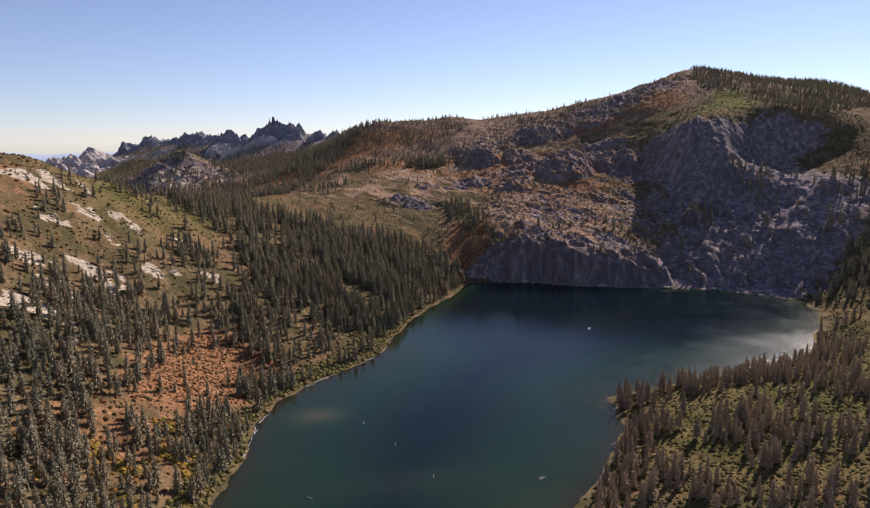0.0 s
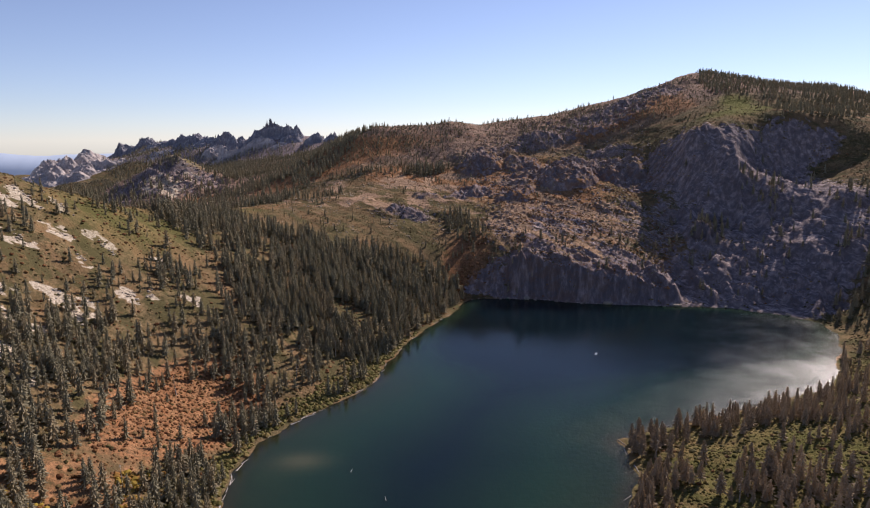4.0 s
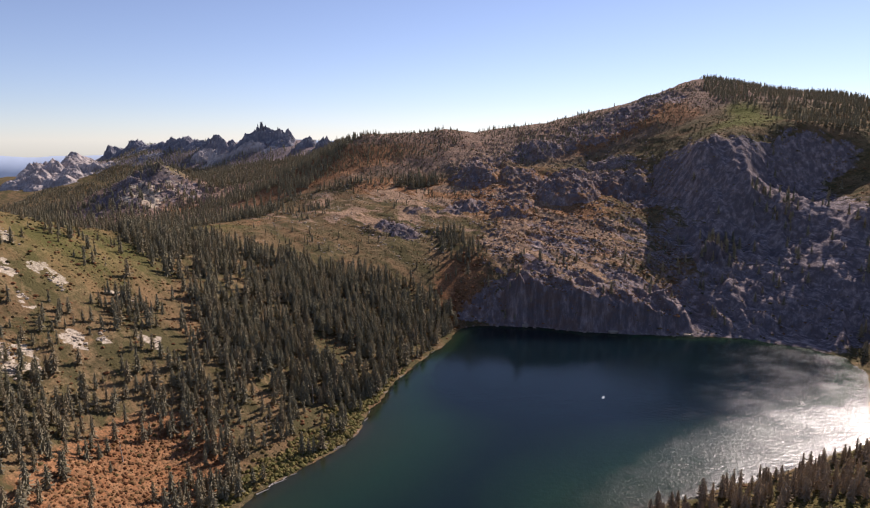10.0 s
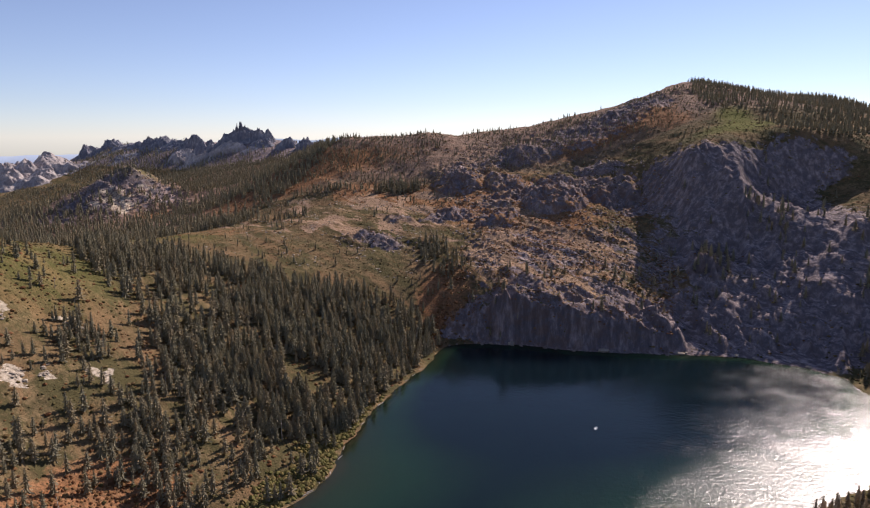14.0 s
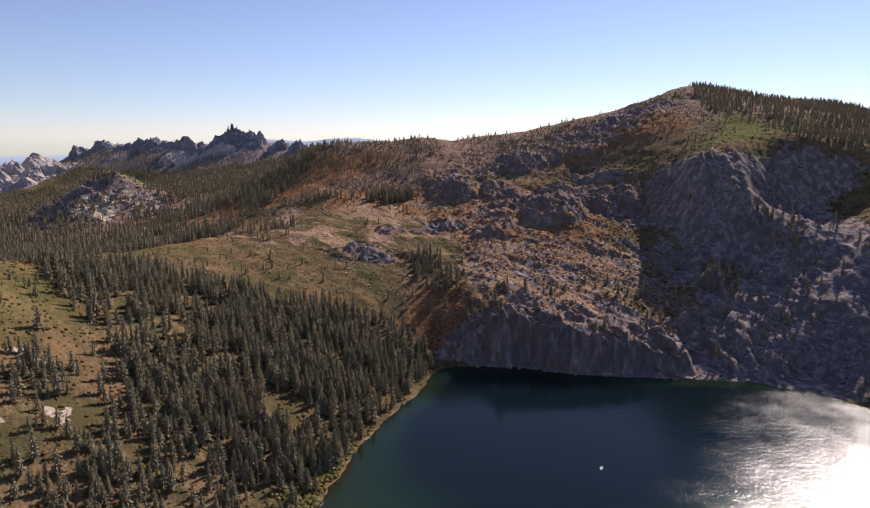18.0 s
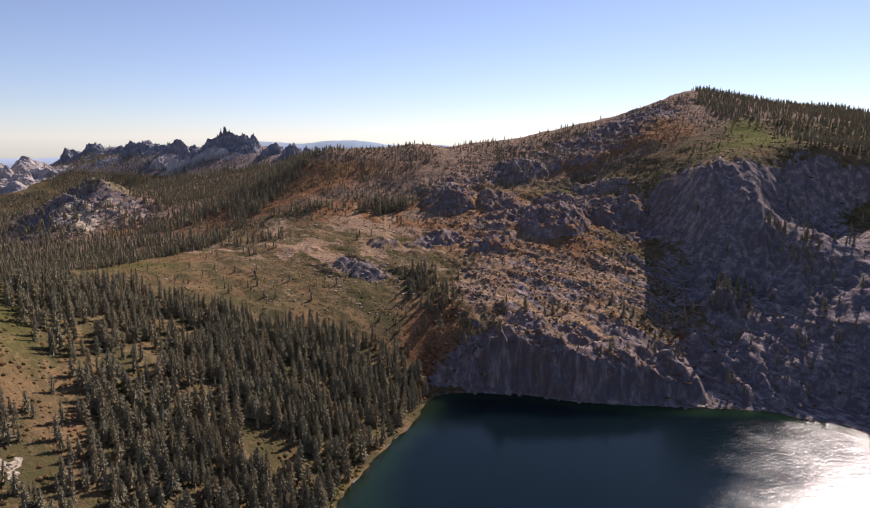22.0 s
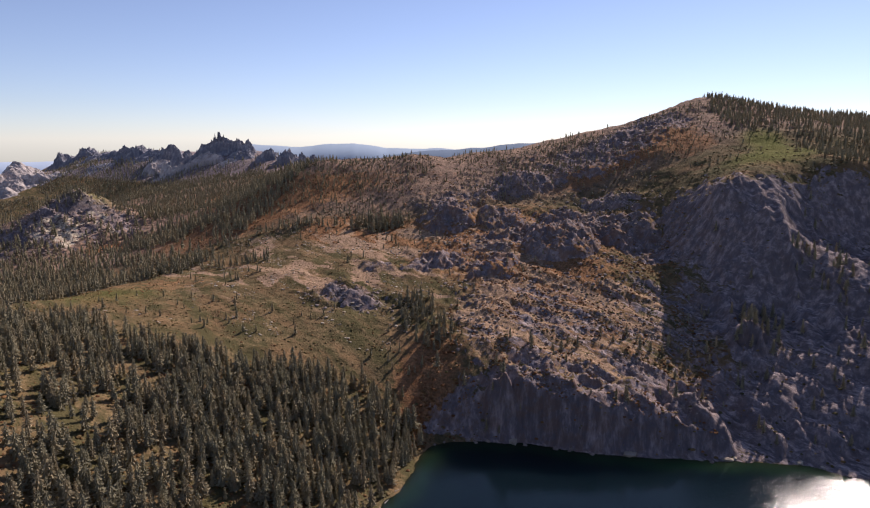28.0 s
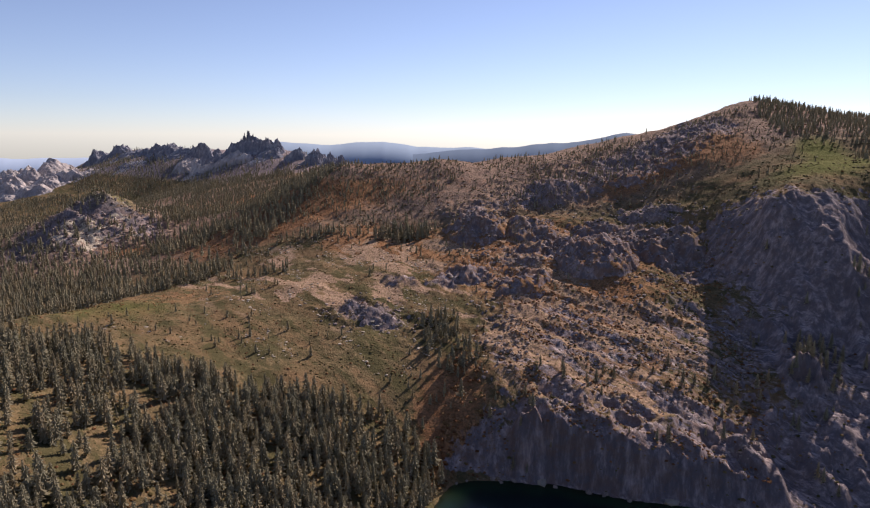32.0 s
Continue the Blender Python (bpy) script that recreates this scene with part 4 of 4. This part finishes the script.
clumps = [clump(s, ((0.0, 1.0), (0.5, 0.85)), 5) for s in range(8)]
BRUSH = ((-450, 180), (-90, 190), (-97, 380), (45, 705), (360, 640), (360, 560), (110, 380), (40, 190), (480, 190), (600, 900), (560, 1270), (-300, 1270), (-300, 850), (-450, 700))
bx, by = scatter(BRUSH, 3.0, 40, lambda x, y: np.clip(0.66 + 0.5 * fbm(x, y, 26, 3, 81), 0.08, 0.95) * (1 - 0.6 * rockiness(x, y)) * (1 - 0.85 * blob(x, y, 385, 790, 105, 150, 15, 5)) * (1 - pale(x, y)) * (1 - 0.7 * meadow(x, y) * (y > 900)) * (1 - 0.4 * bare(x, y)) * np.where(y > 1000, 0.6, 1.0))
bz = height(bx, by)
rng = np.random.RandomState(41)
dry = rng.rand(len(bx)) < np.clip(0.10 + 0.85 * rusty(bx, by), 0, 0.9)
for chosen, used, name, label in ((dry, RUST_SHRUB, "rust_brush", "rust and orange autumn brush over the slopes"), (~dry, SHRUB, "green_brush", "low olive-green brush over the mountain slopes")):
    n = chosen.sum()
    low = 1 - 0.35 * blob(bx[chosen], by[chosen], -60, 880, 260, 150, 0, 6)
    strewn(name, clumps, bx[chosen], by[chosen], bz[chosen] - 0.15, (0.32 + 1.25 * rng.rand(n) ** 2.2) * low, rng.rand(n) * 6.28, used, label, "brush", rng.uniform(0.9, 1.5, n))
wx, wy = scatter(((-135, 235), (-60, 250), (-60, 420), (-10, 520), (0, 600), (-60, 520), (-130, 410)), 1.9, 43, lambda x, y: 0.92 * smoothstep(22, 11, from_shore(x, y) - 9 * blob(x, y, -62, 462, 26, 50, -28, 4) + 5 * fbm(x, y, 20, 2, 88)))
n = len(wx)
strewn("willow_thicket", clumps, wx, wy, height(wx, wy) - 0.1, rng.uniform(1.0, 2.2, n), rng.rand(n) * 6.28, WILLOW, "pale green willow thicket along the lake shore", "thicket", rng.uniform(0.8, 1.2, n))
dx, dy = scatter(((66, 704), (250, 676), (290, 790), (310, 930), (60, 900)), 2.4, 45, lambda x, y: np.clip(0.14 + 0.8 * fbm(x, y, 18, 3, 84), 0, 0.7) * (from_shore(x, y) > 9))
n = len(dx)
strewn("slope_brush", clumps, dx, dy, height(dx, dy) - 0.1, 0.4 + 1.0 * rng.rand(n) ** 1.5, rng.rand(n) * 6.28, RUST_SHRUB, "dry rust-brown brush in the joints of the granite slope", "brush", rng.uniform(0.9, 1.5, n))
yx, yy = scatter(((-160, 235), (-105, 235), (-105, 315), (-125, 322), (-170, 285)), 1.9, 46, lambda x, y: np.clip(0.15 + 1.2 * fbm(x, y, 16, 2, 86), 0, 0.9))
n = len(yx)
strewn("yellow_brush", clumps, yx, yy, height(yx, yy) - 0.1, rng.uniform(0.9, 2.0, n), rng.rand(n) * 6.28, YELLOW_SHRUB, "yellow autumn shrubs between the firs by the shore", "shrubs", rng.uniform(0.9, 1.3, n))
ax_, ay_ = scatter(((-165, 300), (-104, 300), (-100, 370), (-105, 440), (-165, 430)), 1.9, 47, lambda x, y: np.clip(rusty(x, y) - 0.15, 0, 0.85))
n = len(ax_)
strewn("orange_thicket", clumps, ax_, ay_, height(ax_, ay_) - 0.1, 0.4 + 0.9 * rng.rand(n) ** 1.6, rng.rand(n) * 6.28, RUST_SHRUB, "orange autumn thicket in the clearing above the shore", "thicket", rng.uniform(0.8, 1.3, n))
ax_, ay_ = scatter(((26, 690), (44, 700), (72, 716), (70, 790), (44, 800), (36, 740)), 2.2, 49, lambda x, y: np.clip(0.3 + 0.9 * fbm(x, y, 14, 2, 87), 0, 0.8))
n = len(ax_)
strewn("gully_thicket", clumps, ax_, ay_, height(ax_, ay_) - 0.1, 0.6 + 1.5 * rng.rand(n) ** 1.6, rng.rand(n) * 6.28, RUST_SHRUB, "orange autumn thicket below the rocky gully", "thicket", rng.uniform(0.8, 1.3, n))
ax_, ay_ = scatter(((45, 190), (66, 250), (112, 340), (112, 372), (225, 428), (310, 505), (360, 520), (350, 380), (300, 190)), 2.0, 48, lambda x, y: np.clip(0.75 + 0.4 * fbm(x, y, 18, 3, 89), 0, 0.95))
n = len(ax_)
strewn("peninsula_brush", clumps, ax_, ay_, height(ax_, ay_) - 0.1, 0.35 + 0.8 * rng.rand(n) ** 1.8, rng.rand(n) * 6.28, PENINSULA_SHRUB, "olive-green brush between the firs of the peninsula", "brush", rng.uniform(0.9, 1.5, n))


# ---- rocks ----
def stone(seed, flat=0.5, sides=7):
    """An angular block, about 1 across."""
    rng = random.Random(seed)
    bm = bmesh.new()
    bmesh.ops.create_icosphere(bm, subdivisions=1, radius=0.5)
    for v in bm.verts:
        v.co = Vector((v.co.x * rng.uniform(0.7, 1.3), v.co.y * rng.uniform(0.7, 1.3), max(v.co.z * rng.uniform(0.8, 1.3), -0.35) * flat))
    bmesh.ops.triangulate(bm, faces=bm.faces)
    points = np.array([v.co[:] for v in bm.verts])
    bm.verts.index_update()
    faces = np.array([[v.index for v in f.verts] for f in bm.faces])
    bm.free()
    return points, faces


stones = [stone(s) for s in range(10)]
blocks = [stone(20 + s, 0.85) for s in range(10)]
rx, ry = scatter(((60, 705), (250, 690), (290, 800), (330, 930), (420, 1260), (180, 1225), (40, 1120), (40, 960), (60, 860)), 3.0, 50, lambda x, y: np.clip(0.9 * rockiness(x, y) + 0.12, 0, 0.85) * np.clip(0.5 + 0.9 * fbm(x, y, 24, 3, 83), 0.05, 1) * (from_shore(x, y) > 14))
ox, oy = scatter(((-90, 830), (30, 830), (30, 900), (-90, 900)), 3.2, 52, lambda x, y: 0.8 * rockiness(x, y))
rx, ry = np.r_[rx, ox], np.r_[ry, oy]
n = len(rx)
size = 0.8 + 3.4 * rng.rand(n) ** 2.5
largest = np.zeros(n, bool)
largest[np.argsort(-size - 1.5 * (ry < 800))[:260]] = True
block_data = [mesh_of("granite_block", p, f, DOME_ROCK) for p, f in blocks]
for k in np.where(largest)[0]:
    ob = new("granite_block", block_data[k % 10])
    ob.matrix_basis = Matrix.LocRotScale((rx[k], ry[k], float(height(rx[k], ry[k])) - 0.12 * size[k]), Euler((0, 0, k * 1.7)), Vector((size[k] * 1.25, size[k], size[k])))
    tagged(ob, "weathered grey granite block on the rocky slope", "rock", "granite blocks of the rocky slope")
rx, ry, size = rx[~largest], ry[~largest], size[~largest]
n = len(rx)
strewn("granite_blocks", blocks, rx, ry, height(rx, ry) - 0.12 * size, size, rng.rand(n) * 6.28, DOME_ROCK, "weathered grey granite blocks strewn over the rocky slope", "rocks", rng.uniform(0.8, 1.5, n))
kx, ky = scatter(((-660, 1180), (-400, 1180), (-400, 1430), (-660, 1430)), 5.5, 51, lambda x, y: 0.7 * rockiness(x, y))
n = len(kx)
strewn("outcrop_blocks", blocks, kx, ky, height(kx, ky), rng.uniform(1.5, 5, n), rng.rand(n) * 6.28, DOME_ROCK, "weathered granite blocks on the rocky knoll", "rocks", rng.uniform(0.8, 1.5, n))

ux, uy = scatter(((-250, 790), (-60, 770), (70, 780), (90, 900), (330, 950), (330, 1060), (60, 1110), (-190, 1080), (-230, 900)), 3.0, 55, lambda x, y: np.clip(-0.05 + 1.5 * fbm(0.72 * (x + y), 0.3 * (x - y), 16, 3, 58, 0.7), 0, 0.75) * (1 - blob(x, y, -215, 850, 70, 60, 0, 4)))
n = len(ux)
strewn("rubble", stones, ux, uy, height(ux, uy), 0.5 + 2.0 * rng.rand(n) ** 3, rng.rand(n) * 6.28, GRANITE, "pale granite rubble in streaks over the bench and hill", "rocks", rng.uniform(0.9, 1.8, n))

stone_data = [mesh_of("boulder", p, f, GRANITE) for p, f in stones]
boulders = []
for n, (cx, cy, ex, ey, turn) in enumerate(TALUS):
    rng_b = random.Random(300 + n)
    c, s = math.cos(radians(turn)), math.sin(radians(turn))
    for k in range(int(6 + 0.9 * ex * ey * 0.28)):
        u, v = rng_b.gauss(0, 0.42) * ex, rng_b.gauss(0, 0.42) * ey
        boulders.append((cx + c * u - s * v, cy + s * u + c * v, rng_b.uniform(0.9, 3.0)))
bxy = np.array(boulders)
for n, ((x, y, size), z) in enumerate(zip(boulders, height(bxy[:, 0], bxy[:, 1]))):
    ob = new("boulder", stone_data[n % len(stone_data)])
    ob.matrix_basis = Matrix.LocRotScale((x, y, z + 0.05 * size), Euler((0, 0, n * 1.9)), Vector((size * 1.2, size, size)))
    tagged(ob, "pale weathered granite boulder on the brushy hillside", "boulder", "boulders of the pale talus")


# ---- crags on the far ridge ----
def crag_mesh(name, cx, cy, tip, wide, peaks, seed, used, rounded, cells=54):
    """Joined rock towers, split by upright joints, that rise out of the ridge; the mesh is built round its own foot."""
    rng = random.Random(seed)
    u = np.linspace(-1, 1, cells)
    x, y = np.meshgrid(u, u)
    z = np.zeros_like(x)
    for k in range(peaks):
        a, d = rng.uniform(0, 6.28), (0 if k == 0 else rng.uniform(0.15, 0.62))
        top, r = (1.0 if k == 0 else rng.uniform(0.45, 0.9)), rng.uniform(0.22, 0.42)
        away = np.hypot((x - d * math.cos(a)) / r, (y - d * math.sin(a)) / (r * rng.uniform(0.8, 1.4)))
        z = np.maximum(z, top * (np.clip(1.1 - away * away, 0, 1) ** 0.6 if rounded else np.clip(1.15 - away, 0, 1) ** 0.5))
    mound = np.clip(1 - x * x - y * y, 0, 1) ** 0.8
    z = (0.45 * mound * (0.5 + 0.9 * ridged(x * 60, y * 60 + seed, 34, 3, seed + 5)) + 0.6 * z) * (0.6 + 0.55 * ridged(x * 60 + seed * 31, y * 60, 15, 4, seed) + 0.22 * ridged(x * 60, y * 60 + seed * 17, 5.5, 2, seed + 3))
    z = z / z.max() * smoothstep(0, 0.15, 1.0 - np.maximum(np.abs(x), np.abs(y)))
    px, py = x * wide * 1.25, y * wide * 0.9
    land = height(cx + px, cy + py) - 12
    low = float(height(cx, cy))
    pz = land - low + (tip - low + 12) * z
    return mesh_of(name, np.stack([px, py, pz], -1).reshape(-1, 3), grid_faces(cells, cells), used, False), low


# middle, height of the tip, half-width, number of towers, pale or not
CRAGS = ((-601, 2528, 250, 12, 2, 0), (-615, 2526, 242, 11, 1, 0), (-587, 2530, 240, 10, 2, 0), (-537, 2505, 228, 12, 2, 0), (-847, 2745, 206, 16, 2, 0), (-1138, 3045, 202, 14, 1, 0), (-1460, 3345, 183, 12, 1, 0), (-1666, 3545, 158, 14, 1, 0), (-601, 2533, 232, 50, 3, 0), (-622, 2535, 224, 34, 2, 0), (-584, 2545, 226, 30, 3, 0), (-566, 2540, 220, 34, 2, 0), (-535, 2512, 224, 40, 3, 0), (-500, 2490, 196, 50, 3, 0), (-406, 2400, 195, 36, 2, 0), (-345, 2333, 193, 32, 2, 0), (-280, 2250, 184, 30, 2, 0), (-227, 2105, 180, 26, 2, 0),
         (-680, 2580, 206, 70, 4, 0), (-760, 2660, 192, 60, 3, 0), (-847, 2750, 203, 48, 3, 0), (-880, 2765, 190, 40, 3, 0), (-950, 2860, 186, 70, 3, 0), (-1031, 2950, 205, 60, 4, 0), (-1095, 3000, 190, 60, 3, 0), (-1138, 3050, 197, 46, 2, 0), (-1190, 3080, 176, 60, 3, 0), (-1300, 3200, 160, 90, 4, 0), (-1460, 3350, 178, 56, 3, 0), (-1666, 3550, 152, 60, 2, 0), (-1560, 3450, 148, 80, 3, 0),
         (-1565, 3000, 130, 90, 4, 1), (-1600, 2900, 104, 80, 3, 1), (-1610, 2800, 68, 90, 4, 1), (-1434, 2950, 88, 80, 3, 1), (-1500, 2870, 70, 70, 3, 1), (-1680, 2900, 90, 90, 4, 1), (-1520, 2780, 40, 90, 3, 1), (-680, 2480, 156, 60, 3, 1), (-560, 2420, 146, 50, 3, 1), (-625, 2450, 164, 44, 3, 1), (-535, 2440, 160, 40, 3, 1), (-760, 2560, 140, 60, 3, 1), (-870, 2660, 140, 60, 3, 1), (-1000, 2800, 130, 80, 3, 0), (-1180, 2900, 120, 90, 3, 0))
for n, (x, y, tip, wide, peaks, light) in enumerate(CRAGS):
    data, foot = crag_mesh("rock_tower", x, y, tip, wide * 1.5, peaks, 500 + n, PALE_CRAG if light else CRAG, light)
    ob = new("rock_tower", data)
    ob.location = (x, y, foot)
    tagged(ob, "pale granite crag with rounded domes" if light else "jagged grey granite crag on the far ridge", "crag", "crags of the far ridge")


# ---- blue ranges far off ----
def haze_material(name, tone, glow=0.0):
    """Distant hills, with the haze before them put into a blue base colour and an optional glow."""
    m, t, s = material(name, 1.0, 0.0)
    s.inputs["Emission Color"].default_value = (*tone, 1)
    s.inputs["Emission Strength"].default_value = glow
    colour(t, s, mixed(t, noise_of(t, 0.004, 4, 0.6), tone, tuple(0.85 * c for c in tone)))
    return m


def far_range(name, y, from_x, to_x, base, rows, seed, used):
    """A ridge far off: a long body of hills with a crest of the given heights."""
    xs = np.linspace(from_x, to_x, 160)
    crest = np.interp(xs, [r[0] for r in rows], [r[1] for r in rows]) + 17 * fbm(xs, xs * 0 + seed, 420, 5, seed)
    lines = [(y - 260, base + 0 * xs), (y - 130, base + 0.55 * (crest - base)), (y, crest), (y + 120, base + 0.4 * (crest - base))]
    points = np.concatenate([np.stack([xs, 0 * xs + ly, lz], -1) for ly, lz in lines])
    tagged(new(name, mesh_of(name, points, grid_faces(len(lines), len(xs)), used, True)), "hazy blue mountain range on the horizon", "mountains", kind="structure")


# haze over the dark, backlit west range is also put in as a faint glow
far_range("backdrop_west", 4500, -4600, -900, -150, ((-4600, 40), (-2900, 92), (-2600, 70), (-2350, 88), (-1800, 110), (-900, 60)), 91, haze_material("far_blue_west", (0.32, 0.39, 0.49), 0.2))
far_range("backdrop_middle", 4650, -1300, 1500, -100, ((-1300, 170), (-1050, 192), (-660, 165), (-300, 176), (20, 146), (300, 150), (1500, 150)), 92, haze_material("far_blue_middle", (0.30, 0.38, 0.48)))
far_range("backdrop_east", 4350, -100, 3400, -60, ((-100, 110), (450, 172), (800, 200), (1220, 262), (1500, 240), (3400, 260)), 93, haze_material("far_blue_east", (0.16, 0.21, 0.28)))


# ---- afloat and along the shore ----
def box(bm, x, y, z, sx, sy, sz, bevel=0.0):
    made = bmesh.ops.create_cube(bm, size=1.0, matrix=Matrix.Translation((x, y, z)) @ Matrix.Diagonal((sx, sy, sz, 1)))
    if bevel:
        bmesh.ops.bevel(bm, geom=list({e for v in made["verts"] for e in v.link_edges}), offset=bevel, segments=2, affect="EDGES")


def bm_part(name, bm, used, parent, label=""):
    data = bpy.data.meshes.new(name)
    bm.to_mesh(data)
    bm.free()
    data.materials.append(used)
    return part(name, data, parent, label)


def painted(name, tone, roughness=0.5):
    m, t, s = material(name, roughness, 0.4)
    colour(t, s, mixed(t, noise_of(t, 1.5, 4, 0.6), tone, tuple(0.8 * c for c in tone)))
    return m


WHITE = painted("white_paint", (0.80, 0.80, 0.78))
GREY = painted("grey_fittings", (0.18, 0.18, 0.19))


def boat(x, y, turn, long, hull_paint=WHITE):
    """A small open boat: a pointed hull with a hollow, thwarts and a motor."""
    thing = new("rowing_boat")
    bm = bmesh.new()
    rings = []
    for k in range(9):
        u = k / 8
        half = 0.24 * long * (math.sin(math.pi * min(1, 0.32 + 0.68 * (1 - u))) ** 0.7 if u > 0.32 else 1) * (1 - max(0, u - 0.55) ** 2 * 4.2)
        half = max(half, 0.01)
        rise = 0.05 * long * u * u
        px = (u - 0.5) * long
        rings.append([bm.verts.new(p) for p in ((px, -half, 0.42 + rise), (px, -0.72 * half, -0.05), (px, 0, -0.16), (px, 0.72 * half, -0.05), (px, half, 0.42 + rise), (px, 0.86 * half, 0.40 + rise), (px, 0.5 * half, 0.06), (px, -0.5 * half, 0.06), (px, -0.86 * half, 0.40 + rise))])
    for a, b in zip(rings, rings[1:]):
        for j in range(9):
            bm.faces.new((a[j], b[j], b[(j + 1) % 9], a[(j + 1) % 9]))
    bm.faces.new(rings[0])
    bm.faces.new(rings[-1][::-1])
    bm_part("hull", bm, hull_paint, thing)
    for k in (-0.22, 0.08):
        bm = bmesh.new()
        box(bm, k * long, 0, 0.30, 0.28, 0.38 * long, 0.05, 0.01)
        bm_part("thwart", bm, GREY, thing, "grey plank seat")
    bm = bmesh.new()
    box(bm, -0.53 * long, 0, 0.55, 0.26, 0.3, 0.42, 0.05)
    box(bm, -0.56 * long, 0, 0.05, 0.12, 0.12, 0.7, 0.02)
    bm_part("outboard_motor", bm, GREY, thing, "dark grey outboard motor")
    thing.matrix_basis = pose(x, y, 0.02, 0, 0, turn)
    return thing


tagged(boat(133, 525, 60, 3.6), "small white open boat on the lake", "boat")
tagged(boat(52, 283, 20, 3.4, painted("grey_green_paint", (0.32, 0.33, 0.29))), "weathered grey open boat with plank seats on the water", "boat")

log_data = []
for s in range(3):
    data = trunk_mesh("log", DEADWOOD, 7, 1.0, 0.035, 0.03, 80 + s)
    data.transform(Matrix.Rotation(radians(90), 4, "Y"))
    log_data.append(data)
rng_l = random.Random(4)
for n in range(40):
    k = rng_l.randrange(1, 10) if n < 30 else rng_l.randrange(24, 28)
    (ax, ay), (cx, cy) = SHORE[k], SHORE[k + 1]
    u = rng_l.random()
    x, y = ax + u * (cx - ax), ay + u * (cy - ay)
    along = math.degrees(math.atan2(cy - ay, cx - ax)) + rng_l.uniform(-25, 25)
    ob = new("driftwood_log", log_data[n % 3])
    ob.matrix_basis = Matrix.LocRotScale((x, y, max(float(height(x, y)), 0.0) + 0.12), Euler((0, 0, radians(along))), Vector((rng_l.uniform(5, 11),) * 3))
    tagged(ob, "bleached driftwood log at the water's edge", "log", "driftwood along the shore")
for x, y, turn in ((-20, 318, 100), (-55, 268, 150), (0, 285, 95), (-40, 345, 80)):
    ob = new("floating_log", log_data[0])
    ob.matrix_basis = Matrix.LocRotScale((x, y, 0.02), Euler((0, 0, radians(turn))), Vector((5, 5, 4)))
    tagged(ob, "half-sunken pale log in the lake", "log")
rng_s = random.Random(8)
shore_stones = [mesh_of("shore_boulder", p, f, DOME_ROCK) for p, f in blocks]
for n in range(20):
    k = rng_s.randrange(11, 18)
    (ax, ay), (cx, cy) = SHORE[k], SHORE[k + 1]
    u, size = rng_s.random(), rng_s.uniform(1.5, 4.5)
    ob = new("shore_boulder", shore_stones[n % 10])
    ob.matrix_basis = Matrix.LocRotScale((ax + u * (cx - ax) + rng_s.uniform(-2, 2), ay + u * (cy - ay) + rng_s.uniform(-3, 3), 0.1 * size), Euler((0, 0, n)), Vector((size * 1.3, size, size)))
    tagged(ob, "grey boulder at the foot of the cliff", "boulder", "boulders along the far shore")
for n, (x, y, size) in enumerate(((184, 679, 8), (189, 681, 5), (104, 704, 8), (97, 711, 5), (250, 668, 6), (256, 672, 5), (298, 662, 5), (344, 630, 5), (310, 655, 4))):
    ob = new("shore_rock", stone_data[n % 10])
    ob.matrix_basis = Matrix.LocRotScale((x, y, 0.16 * size), Euler((0, 0, n * 2.2)), Vector((size * 1.4, size, size * 1.1)))
    tagged(ob, "pale rock outcrop standing in the shallows below the cliff", "rock", "rocks in the shallows")
